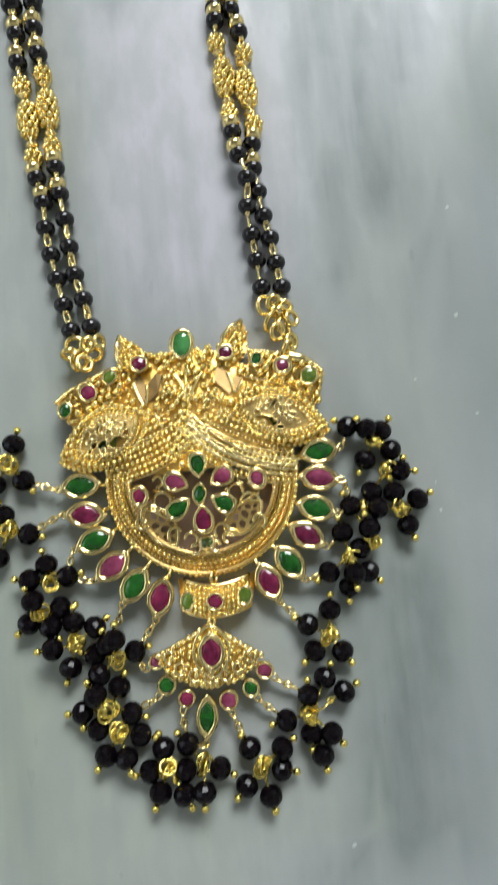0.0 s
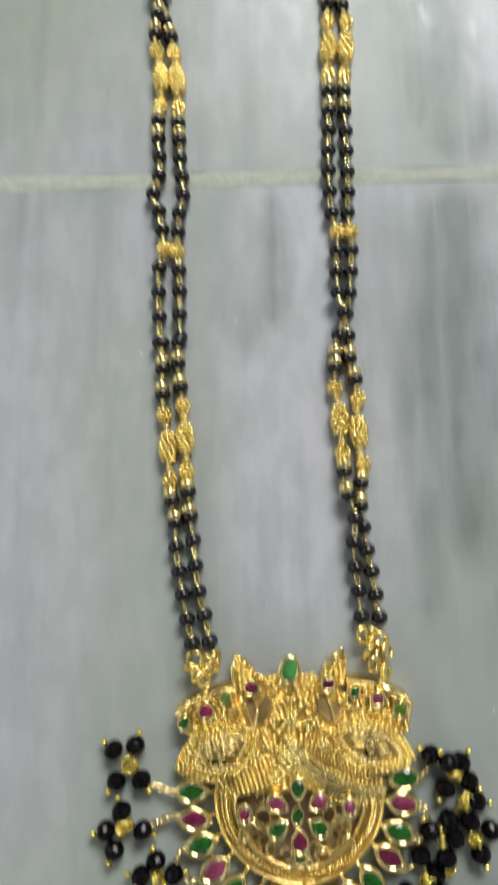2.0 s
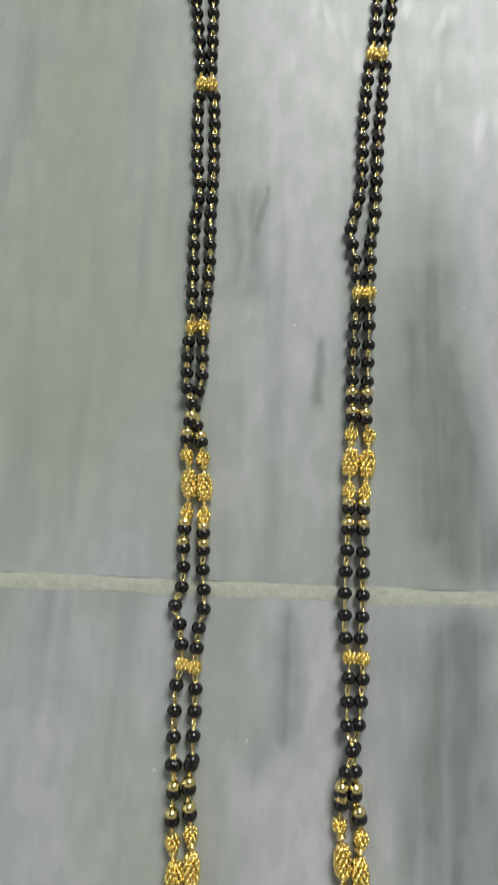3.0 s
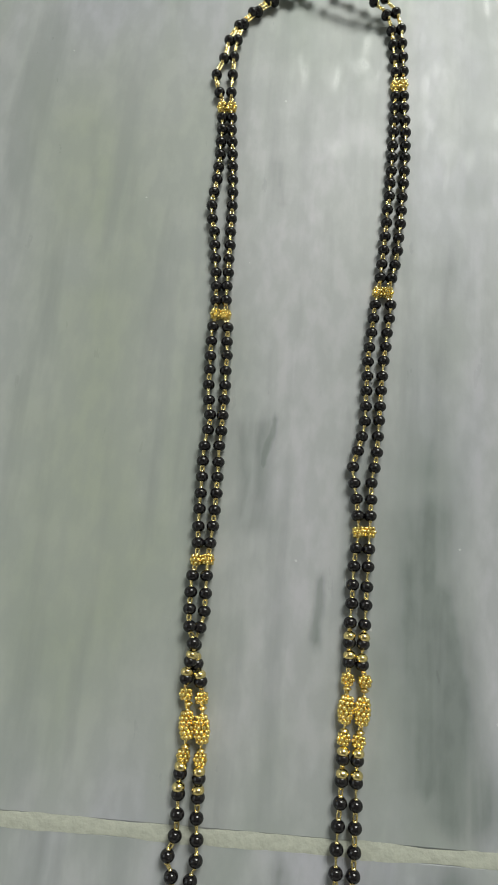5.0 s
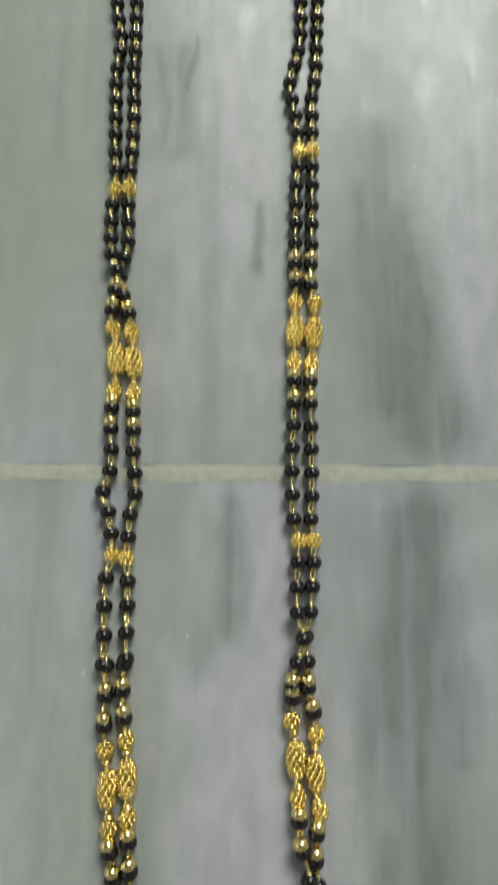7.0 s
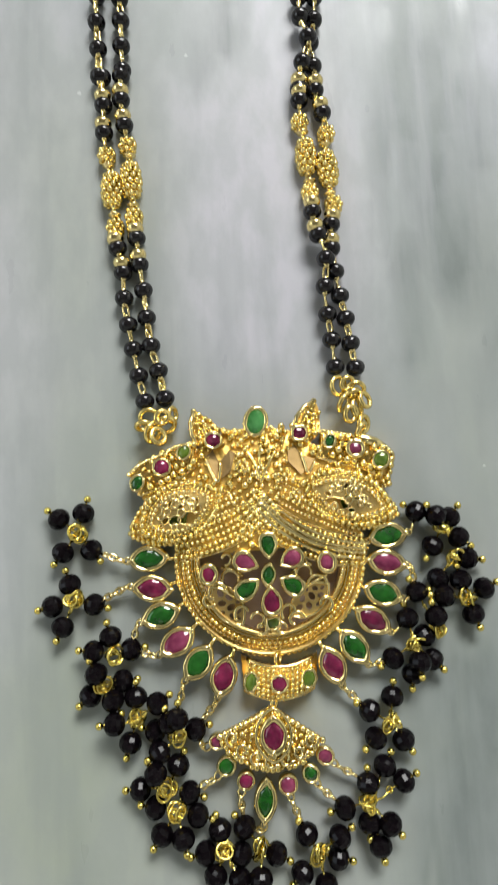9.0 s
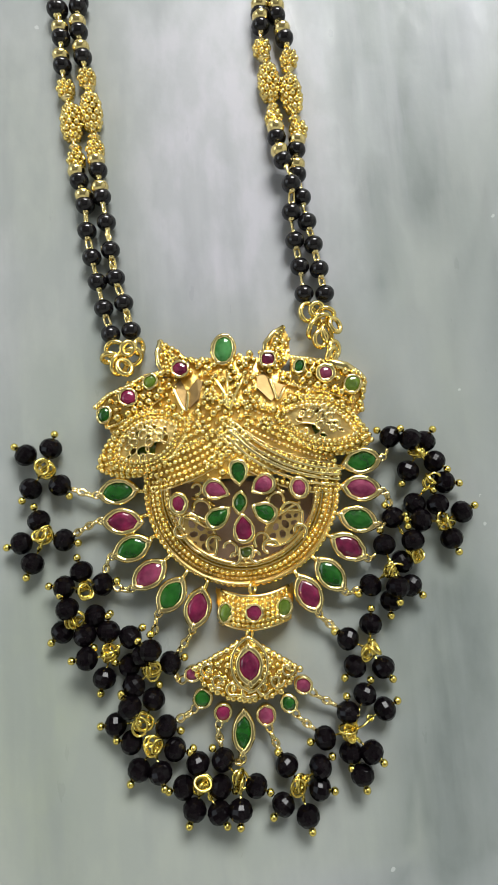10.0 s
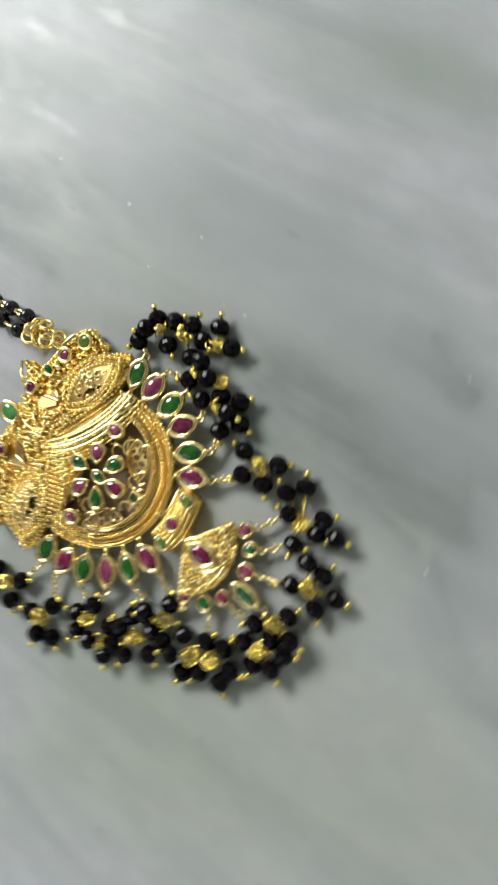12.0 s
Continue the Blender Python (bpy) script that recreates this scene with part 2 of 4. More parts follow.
GROUT = plain_material("white_grout", (0.42, 0.43, 0.37), 0.85, 420, 0.001)
PAINT = plain_material("wall_paint", (0.62, 0.61, 0.58), 0.8, 30, 0.001)
# unseen ceiling, coloured dark so beads and gold reflect little from above
CEILING_SHADE = plain_material("ceiling_shade", (0.24, 0.235, 0.22), 0.85, 25, 0.001)
# colour of the shaded floor with gold light bounced onto it
FLOOR_SHADE = plain_material("floor_shade", (0.40, 0.29, 0.22), 0.4, 300, 0.0004)


# ---- mesh helpers (millimetres inside, metres in the mesh) ----
def box(x0, x1, y0, y1, z0, z1):
    v = [(x, y, z) for z in (z0, z1) for y in (y0, y1) for x in (x0, x1)]
    return v, [(0, 2, 3, 1), (4, 5, 7, 6), (0, 1, 5, 4), (2, 6, 7, 3), (0, 4, 6, 2), (1, 3, 7, 5)]


def sphere(r, nu=12, nv=8, sx=1.0, sy=1.0, sz=1.0):
    v = [(0, 0, -r * sz)]
    for j in range(1, nv):
        a = -math.pi / 2 + math.pi * j / nv
        for i in range(nu):
            b = 2 * math.pi * i / nu
            v.append((r * sx * math.cos(a) * math.cos(b), r * sy * math.cos(a) * math.sin(b), r * sz * math.sin(a)))
    v.append((0, 0, r * sz))
    f = [(0, 1 + (i + 1) % nu, 1 + i) for i in range(nu)]
    for j in range(nv - 2):
        o = 1 + j * nu
        f += [(o + i, o + (i + 1) % nu, o + nu + (i + 1) % nu, o + nu + i) for i in range(nu)]
    o, top = 1 + (nv - 2) * nu, len(v) - 1
    f += [(o + i, o + (i + 1) % nu, top) for i in range(nu)]
    return v, f


def moved(vf, m):
    v, f = vf
    return [tuple(m @ Vector(p)) for p in v], f


def at(vf, x, y, z):
    return [(a + x, b + y, c + z) for a, b, c in vf[0]], vf[1]


def joined(pieces):
    v, f = [], []
    for pv, pf in pieces:
        o = len(v)
        v += pv
        f += [tuple(i + o for i in q) for q in pf]
    return v, f


def tube(path, r, n=6, closed=False):
    """A round wire along a path of points; r may be a list."""
    path = [Vector(p) for p in path]
    k = len(path)
    rs = r if isinstance(r, (list, tuple)) else [r] * k
    v, f = [], []
    for i, p in enumerate(path):
        a, b = (path[i - 1], path[(i + 1) % k]) if closed else (path[max(i - 1, 0)], path[min(i + 1, k - 1)])
        d = (b - a).normalized()
        up = Vector((0, 0, 1)) if abs(d.z) < 0.9 else Vector((1, 0, 0))
        s = d.cross(up).normalized()
        u = s.cross(d)
        for j in range(n):
            c = 2 * math.pi * j / n
            v.append(tuple(p + rs[i] * (s * math.cos(c) + u * math.sin(c))))
    for i in range(k if closed else k - 1):
        a, b = i * n, (i + 1) % k * n
        f += [(a + j, a + (j + 1) % n, b + (j + 1) % n, b + j) for j in range(n)]
    if not closed:
        f += [tuple(reversed(range(n))), tuple(range((k - 1) * n, k * n))]
    return v, f


def ring(x, y, z, r, wire, tilt=0.0, turn=0.0, long=1.0, n=18):
    m = Matrix.Translation((x, y, z)) @ pose(0, 0, 0, tilt, 0, turn)
    return tube([m @ Vector((r * long * math.cos(a), r * math.sin(a), 0)) for a in (2 * math.pi * i / n for i in range(n))], wire, 6, True)


def loft(loops, cap_top=True, cap_bottom=False):
    k = len(loops[0])
    v = [p for lp in loops for p in lp]
    f = []
    for i in range(len(loops) - 1):
        a, b = i * k, (i + 1) * k
        f += [(a + j, a + (j + 1) % k, b + (j + 1) % k, b + j) for j in range(k)]
    if cap_top:
        f.append(tuple(range((len(loops) - 1) * k, len(loops) * k)))
    if cap_bottom:
        f.append(tuple(reversed(range(k))))
    return v, f


def mesh_of(name, vf, mat, smooth=True, mm=True):
    me = bpy.data.meshes.new(name)
    s = 0.001 if mm else 1.0
    me.from_pydata([(a * s, b * s, c * s) for a, b, c in vf[0]], [], vf[1])
    me.materials.append(mat)
    if smooth:
        me.polygons.foreach_set("use_smooth", [True] * len(me.polygons))
    me.update()
    return me


def part(name, vf, mat, parent=None, label="", smooth=True, mm=True):
    ob = new(name, mesh_of(name, vf, mat, smooth, mm))
    ob.parent = parent
    return tagged(ob, label)


def placed(name, me, parent, x, y, z, turn=None, label=""):
    ob = new(name, me)
    ob.parent = parent
    ob.matrix_basis = Matrix.Translation((x * 0.001, y * 0.001, z * 0.001)) @ (turn or Matrix())
    return tagged(ob, label)


# ---- the room ----
floor = part("floor", box(-2.4, 2.4, -2.4, 2.4, -0.06, -0.0009), GROUT, mm=False, smooth=False)
tagged(floor, "pale grout bed under large polished marble tiles", "floor", kind="structure")
TURN = 4.14
SIDE, GAP = 0.6, 0.0026


def tile_mesh(name, mat):
    h, c = SIDE / 2 - GAP / 2, 0.0007
    loops = []
    for inset, z in ((0, -0.012), (0, -c), (c * 0.4, -c * 0.3), (c, 0)):
        q = h - inset
        loops.append([(-q, -q, z), (q, -q, z), (q, q, z), (-q, q, z)])
    return mesh_of(name, loft(loops), mat, False, False)


tile_near, tile_far = tile_mesh("tile_near", MARBLE_NEAR), tile_mesh("tile_far", MARBLE_FAR)
joint = Matrix.Translation((-0.0107, 0.1431, 0)) @ pose(0, 0, 0, 0, 0, TURN)
for row in range(-4, 4):
    for col in range(-4, 4):
        t = new("marble_tile", tile_far if row >= 0 else tile_near)
        t.parent = floor
        t.matrix_basis = joint @ Matrix.Translation((col * SIDE + 0.06, (row + 0.5) * SIDE, 0))

# uneven smear of grout that stands a little over the joint
rg = random.Random(3)
edge_a, edge_b = [], []
for k in range(241):
    x = -0.3 + 0.6 * k / 240
    w = 0.0018 + 0.0008 * noise.noise(Vector((x * 60, 2, 0))) + 0.0003 * rg.random()
    o = 0.0006 * noise.noise(Vector((x * 25, 9, 0)))
    edge_a.append((x, o - w, 0.00004))
    edge_b.append((x, o + w, 0.00004))
top = [(x, (a + b) / 2, 0.00022) for (x, a, _), (_, b, _) in zip(edge_a, edge_b)]
k = len(top)
smear = (edge_a + top + edge_b, [(i + r * k, i + 1 + r * k, i + 1 + (r + 1) * k, i + (r + 1) * k) for i in range(k - 1) for r in (0, 1)])
grout_line = part("grout_line", smear, GROUT, floor, "cream grout smeared along the joint", mm=False)
grout_line.matrix_basis = joint

# unseen walls and ceiling, added to close the room and shape its bounce light
for name, b in (("wall_north_low", (-2.4, 2.4, 2.4, 2.55, 0, 1.45)), ("wall_north_top", (-2.4, 2.4, 2.4, 2.55, 2.55, 2.9)),
                ("wall_north_left", (-2.4, -0.3, 2.4, 2.55, 1.45, 2.55)), ("wall_north_right", (1.34, 2.4, 2.4, 2.55, 1.45, 2.55)),
                ("wall_south", (-2.4, 2.4, -2.55, -2.4, 0, 2.9)), ("wall_east", (2.4, 2.55, -2.55, 2.55, 0, 2.9)),
                ("wall_west_low", (-2.55, -2.4, -2.55, 2.55, 0, 0.9)), ("wall_west_top", (-2.55, -2.4, -2.55, 2.55, 2.3, 2.9)),
                ("wall_west_left", (-2.55, -2.4, -2.55, -0.6, 0.9, 2.3)), ("wall_west_right", (-2.55, -2.4, 1.0, 2.55, 0.9, 2.3)),
                ("ceiling", (-2.55, 2.55, -2.55, 2.55, 2.9, 3.0))):
    tagged(part(name, box(*b), CEILING_SHADE if name == "ceiling" else PAINT, smooth=False, mm=False), "unseen plain painted " + ("ceiling" if name == "ceiling" else "plaster wall"),
           name.split("_")[0], kind="structure")

# ---- the necklace ----
necklace = new("necklace")
tagged(necklace, "long black bead necklace with a gold and gemstone pendant on marble", "necklace")

BEAD_R = 1.86
black_bead = mesh_of("black_bead", sphere(BEAD_R, 16, 10, 1, 1, 0.9), BLACK)


def studded(r, half, rows, per, knob):
    """A barrel or ball of granules in rings about the z axis."""
    out = [sphere(1, 12, 8, r * 0.86, r * 0.86, half * 0.95)]
    for i in range(rows):
        h = (i + 0.5) / rows * 2 - 1
        q = r * math.sqrt(max(0.05, 1 - (h * 0.86) ** 2))
        for j in range(per):
            a = 2 * math.pi * (j + 0.5 * (i % 2)) / per
            out.append(at(sphere(knob, 6, 4), q * math.cos(a), q * math.sin(a), h * half * 0.9))
    return joined(out)


gold_barrel = mesh_of("gold_barrel", studded(1.72, 3.8, 6, 8, 0.68), GOLD)
gold_ball = mesh_of("gold_ball", studded(1.45, 1.6, 3, 7, 0.6), GOLD)
gold_cap = mesh_of("gold_cap", joined([sphere(1.15, 12, 6, 1, 1, 0.6), ring(0, 0, 0, 1.05, 0.24)]), GOLD_PALE)

spacer_ball = mesh_of("spacer_ball", sphere(1.72, 14, 9, 1, 1, 0.8), GOLD_PALE)


def smooth_path(points, step=0.25):
    """A Catmull-Rom line through the points, at even steps."""
    p = [Vector(q) for q in points]
    p = [2 * p[0] - p[1]] + p + [2 * p[-1] - p[-2]]
    fine = []
    for i in range(1, len(p) - 2):
        a, b, c, d = p[i - 1:i + 3]
        for k in range(40):
            t = k / 40
            fine.append(0.5 * (2 * b + (c - a) * t + (2 * a - 5 * b + 4 * c - d) * t * t + (3 * b - a - 3 * c + d) * t ** 3))
    fine.append(p[-2])
    out, left = [fine[0]], step
    for a, b in zip(fine, fine[1:]):
        d = (b - a).length
        while d >= left:
            a = a.lerp(b, left / d)
            d, left = (b - a).length, step
            out.append(a)
        left -= d
    return out


def facing(d):
    return Vector(d).to_track_quat("Z", "X").to_matrix().to_4x4()


def strand(points, marks, plan, lift):
    """One strand: points are (x, y), marks the y (or x on the arch) places of its gold pieces in order, plan the beads between."""
    path = smooth_path([(x, y, 0) for x, y in points])
    tops = []
    i0 = 0
    for mx, my in marks:
        i0 = min(range(i0, len(path)), key=lambda i: (path[i] - Vector((mx, my, 0))).length)
        tops.append(i0)
    spots = []  # (index, kind)
    last, last_kind = 0, "start"
    half = {"start": 0.0, "end": 0.0, "barrel": 9.3, "ball": 2.2}
    for (kind, count), idx in zip(plan, tops):
        a, b = last + half[last_kind] / 0.25, idx - half[kind] / 0.25
        for k in range(count):
            near_gold = (k < 2 and last_kind == "barrel") or (k >= count - 2 and kind == "barrel")
            spots.append((a + (b - a) * (k + 0.5) / count, "capped" if near_gold else "bead"))
        if kind == "barrel":
            spots += [(idx - 7.5 / 0.25, "ball"), (idx, "barrel"), (idx + 7.5 / 0.25, "ball")]
        elif kind == "ball":
            spots.append((idx, "ball"))
        last, last_kind = idx, kind
    items, ends = [], []
    for s, kind in spots:
        i = int(max(1, min(len(path) - 2, round(s))))
        p, d = path[i], (path[i + 1] - path[i - 1]).normalized()
        reach = {"bead": 1.45, "capped": 1.45, "ball": 1.3, "barrel": 3.6}[kind]
        z = {"bead": BEAD_R, "capped": BEAD_R, "ball": 1.5, "barrel": 1.75}[kind] + lift(p.x, p.y)
        jit = Vector((random.uniform(-0.12, 0.12), random.uniform(-0.12, 0.12), z))
        items.append((p + jit, d, kind))
        ends.append((p + jit - d * reach, p + jit + d * reach))
    body = tagged(new("strand"), "strand of round black beads on gold wire links")
    body.parent = necklace
    for (_, a), (b, _) in zip(ends, ends[1:]):
        gap = (b - a).length
        mid, d = (a + b) / 2, (b - a).normalized()
        turn = math.degrees(math.atan2(d.y, d.x))
        wire = [ring(mid.x, mid.y, mid.z, 0.5, 0.25, random.choice((15, 75)), turn, max(1.0, gap / 0.62), 12)]
        if gap > 2.6:
            wire.append(ring(mid.x, mid.y, mid.z + 0.1, 0.6, 0.22, 60, turn + 20, 1.3, 12))
        wire += [at(sphere(0.62, 8, 6), a.x, a.y, a.z + 0.25), at(sphere(0.62, 8, 6), b.x, b.y, b.z + 0.25)]
        part("wire_link", joined(wire), GOLD_PALE, body)
    for p, d, kind in items:
        turn = facing(d + Vector((random.uniform(-0.1, 0.1), random.uniform(-0.1, 0.1), random.uniform(-0.1, 0.1))))
        me = {"bead": black_bead, "capped": black_bead, "ball": gold_ball, "barrel": gold_barrel}[kind]
        placed({"bead": "black_bead", "capped": "black_bead", "ball": "gold_ball", "barrel": "gold_barrel"}[kind], me, body, p.x, p.y, p.z, turn)
        if kind == "barrel":
            for e in (-5.2, 5.2):
                q = p + d * e
                placed("gold_cap", gold_cap, body, q.x, q.y, q.z, turn)
        if kind == "capped":
            q = p + d * 1.75
            placed("spacer_ball", spacer_ball, body, q.x, q.y, q.z + 0.45, turn)
    return body


def arched(x, y):
    """The top of the loop stands up from the floor a little."""
    return 5.0 * math.exp(-((x + 22) ** 2 / 260 + (y - 408) ** 2 / 60))


flat = arched


def crossing(*places):
    """Lifts a strand where it lies over its neighbour."""
    return lambda x, y: max([1.9 * math.exp(-((x - a) ** 2 + (y - b) ** 2) / 60) for a, b in places] + [arched(x, y)])


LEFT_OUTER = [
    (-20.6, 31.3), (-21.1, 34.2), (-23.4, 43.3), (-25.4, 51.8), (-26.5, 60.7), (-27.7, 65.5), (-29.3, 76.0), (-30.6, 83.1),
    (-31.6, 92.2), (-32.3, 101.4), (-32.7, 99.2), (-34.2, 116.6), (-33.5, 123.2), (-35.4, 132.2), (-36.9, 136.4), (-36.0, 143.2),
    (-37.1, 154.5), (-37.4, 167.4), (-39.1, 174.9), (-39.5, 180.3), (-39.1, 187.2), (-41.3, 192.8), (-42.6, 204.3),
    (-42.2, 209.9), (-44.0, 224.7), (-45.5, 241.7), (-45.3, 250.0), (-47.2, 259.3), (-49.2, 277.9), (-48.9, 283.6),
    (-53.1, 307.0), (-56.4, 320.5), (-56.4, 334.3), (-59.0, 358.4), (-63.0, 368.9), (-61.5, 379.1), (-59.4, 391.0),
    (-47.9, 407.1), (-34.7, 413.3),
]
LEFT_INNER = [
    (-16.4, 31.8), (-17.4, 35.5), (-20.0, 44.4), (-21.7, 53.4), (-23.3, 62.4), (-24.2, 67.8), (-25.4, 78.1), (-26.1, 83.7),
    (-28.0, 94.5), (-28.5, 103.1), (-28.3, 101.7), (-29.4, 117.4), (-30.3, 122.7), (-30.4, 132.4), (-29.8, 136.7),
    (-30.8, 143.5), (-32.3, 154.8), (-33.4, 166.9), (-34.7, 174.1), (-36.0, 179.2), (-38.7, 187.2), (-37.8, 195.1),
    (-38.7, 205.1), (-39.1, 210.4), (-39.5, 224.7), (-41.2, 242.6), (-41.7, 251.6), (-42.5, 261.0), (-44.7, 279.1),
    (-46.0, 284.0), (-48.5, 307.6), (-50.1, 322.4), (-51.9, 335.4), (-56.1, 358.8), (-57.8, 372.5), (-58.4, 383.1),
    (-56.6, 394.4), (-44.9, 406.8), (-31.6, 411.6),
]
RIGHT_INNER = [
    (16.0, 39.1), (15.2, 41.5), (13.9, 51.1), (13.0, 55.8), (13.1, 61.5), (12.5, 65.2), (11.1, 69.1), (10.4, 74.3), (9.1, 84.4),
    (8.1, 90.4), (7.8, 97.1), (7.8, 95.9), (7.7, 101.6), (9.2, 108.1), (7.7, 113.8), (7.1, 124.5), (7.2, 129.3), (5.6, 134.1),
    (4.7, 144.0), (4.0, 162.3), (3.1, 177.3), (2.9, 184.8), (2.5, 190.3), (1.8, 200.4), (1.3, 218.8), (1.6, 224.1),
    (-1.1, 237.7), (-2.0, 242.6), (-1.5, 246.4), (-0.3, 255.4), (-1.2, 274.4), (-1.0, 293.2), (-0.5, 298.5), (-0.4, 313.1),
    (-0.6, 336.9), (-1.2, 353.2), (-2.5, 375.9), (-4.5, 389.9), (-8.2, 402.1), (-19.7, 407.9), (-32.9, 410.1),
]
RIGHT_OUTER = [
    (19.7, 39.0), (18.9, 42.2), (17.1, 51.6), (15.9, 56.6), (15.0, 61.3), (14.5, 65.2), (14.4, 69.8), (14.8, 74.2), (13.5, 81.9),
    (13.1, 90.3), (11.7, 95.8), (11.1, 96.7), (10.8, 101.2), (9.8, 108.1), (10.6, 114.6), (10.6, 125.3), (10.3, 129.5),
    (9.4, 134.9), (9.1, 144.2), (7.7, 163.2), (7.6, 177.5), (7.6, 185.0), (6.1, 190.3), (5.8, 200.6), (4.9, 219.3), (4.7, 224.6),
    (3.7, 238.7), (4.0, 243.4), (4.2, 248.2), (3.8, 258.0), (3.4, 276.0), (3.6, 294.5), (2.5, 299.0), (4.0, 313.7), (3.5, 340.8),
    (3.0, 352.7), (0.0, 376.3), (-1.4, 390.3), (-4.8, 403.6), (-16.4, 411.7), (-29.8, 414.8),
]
PLAN = (("barrel", 7), ("ball", 7), ("barrel", 7), ("ball", 7), ("ball", 15), ("ball", 15), ("end", 9))
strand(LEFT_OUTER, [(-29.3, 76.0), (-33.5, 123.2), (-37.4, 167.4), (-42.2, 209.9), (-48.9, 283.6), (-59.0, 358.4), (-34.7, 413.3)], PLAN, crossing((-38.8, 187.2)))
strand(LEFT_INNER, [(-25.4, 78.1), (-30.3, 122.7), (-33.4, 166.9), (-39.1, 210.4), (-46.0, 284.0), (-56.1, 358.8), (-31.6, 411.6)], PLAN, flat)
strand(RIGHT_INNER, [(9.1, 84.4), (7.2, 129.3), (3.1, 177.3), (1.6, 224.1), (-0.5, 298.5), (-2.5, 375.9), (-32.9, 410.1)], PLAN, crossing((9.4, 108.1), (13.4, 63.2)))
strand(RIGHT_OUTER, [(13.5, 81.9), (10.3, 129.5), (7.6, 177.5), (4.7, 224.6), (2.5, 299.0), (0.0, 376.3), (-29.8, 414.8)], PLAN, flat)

# ---- the pendant ----
CX, CY = 3.3, 4.9
MID = Vector((1.6, 10.7))


def dome(x, y):
    d2 = (x - MID.x) ** 2 / 1.25 + (y - MID.y) ** 2
    return 2.4 + 3.4 * max(0.0, 1 - d2 / 480)


def ellipse(x, y, cx, cy, a, b, turn):
    c, s = math.cos(radians(turn)), math.sin(radians(turn))
    u, v = (x - cx) * c + (y - cy) * s, -(x - cx) * s + (y - cy) * c
    return (u / a) ** 2 + (v / b) ** 2 < 1


def vesica(x, y, cx, cy, a, b, turn):
    """A pointed oval of half length a and half width b."""
    c, s = math.cos(radians(turn)), math.sin(radians(turn))
    u, v = (x - cx) * c + (y - cy) * s, -(x - cx) * s + (y - cy) * c
    r = (a * a + b * b) / (2 * b)
    return math.hypot(u, abs(v) + r - b) < r


def bar(x, y, cx, cy, a, b, turn):
    c, s = math.cos(radians(turn)), math.sin(radians(turn))
    u, v = (x - cx) * c + (y - cy) * s, -(x - cx) * s + (y - cy) * c
    return abs(u) < a and abs(v + 0.03 * u * u) < b


EYE_L, EYE_R = (-13.3, 13.2, 7.6, 4.9, 28), (17.2, 16.3, 8.6, 4.6, -16)
WING_L, WING_R = (-14.2, 12.7, 9.4, 5.1, 26), (18.2, 15.7, 9.2, 4.8, -14)
CREST_L, CREST_R = (-17.1, 21.5, 6.1, 2.3, 23), (20.1, 24.9, 6.3, 2.4, -16)
LEAF_L, LEAF_R = (-6.1, 21.9, 3.9, 2.6, 66), (8.6, 22.9, 3.4, 2.6, 116)


def chord(x, y):
    return y < CY + 1.9 + 0.10 * (x - CX)


def in_hole(x, y):
    moon = math.hypot(x - CX, y - CY) < 12.9 and chord(x, y)
    return moon


def in_body(x, y):
    return (math.hypot(x - CX, y - CY) < 17.3 and y < CY + 7 or vesica(x, y, *WING_L) or vesica(x, y, *WING_R)
            or bar(x, y, *CREST_L) or bar(x, y, *CREST_R)
            or ellipse(x, y, 1.1, 20.0, 16.0, 7.6, 2) or ellipse(x, y, 2.6, 12.3, 17.6, 7.0, 2)
            or ellipse(x, y, -13.6, 18.4, 7.5, 3.0, 22) or ellipse(x, y, 19.0, 21.2, 7.0, 2.8, -14)
            or ellipse(x, y, 0.6, 26.2, 9.0, 2.9, 3) or vesica(x, y, -9.0, 27.6, 4.6, 2.4, 118) or vesica(x, y, 9.6, 29.6, 5.0, 2.5, 68))


def plate(inside, height, x0, x1, y0, y1, step, thick):
    """A cast plate with a domed face over all cells that lie inside the outline."""
    idx, v, f = {}, [], []
    nx, ny = int((x1 - x0) / step), int((y1 - y0) / step)
    cells = [(i, j) for i in range(nx) for j in range(ny) if inside(x0 + (i + 0.5) * step, y0 + (j + 0.5) * step)]

    def vert(i, j, low):
        if (i, j, low) not in idx:
            x, y = x0 + i * step, y0 + j * step
            z = height(x, y)
            idx[(i, j, low)] = len(v)
            v.append((x, y, z - thick if low else z))
        return idx[(i, j, low)]

    have = set(cells)
    for i, j in cells:
        f.append((vert(i, j, 0), vert(i + 1, j, 0), vert(i + 1, j + 1, 0), vert(i, j + 1, 0)))
        f.append((vert(i, j, 1), vert(i, j + 1, 1), vert(i + 1, j + 1, 1), vert(i + 1, j, 1)))
        for (a, b), p, q in (((i, j - 1), (i, j), (i + 1, j)), ((i + 1, j), (i + 1, j), (i + 1, j + 1)),
                             ((i, j + 1), (i + 1, j + 1), (i, j + 1)), ((i - 1, j), (i, j + 1), (i, j))):
            if (a, b) not in have:
                f.append((vert(*q, 0), vert(*p, 0), vert(*p, 1), vert(*q, 1)))
    return v, f


def relief(x, y):
    z = dome(x, y) + 0.05 * noise.noise(Vector((x * 0.9, y * 0.9, 3)))
    r = math.hypot(x - CX, y - CY)
    if 12.9 < r < 17.3 and y < CY + 2:
        z -= 0.9 * abs(math.sin((r - 12.9) / 4.4 * math.pi * 2)) + 0.1 * (r - 12.9)
    return z


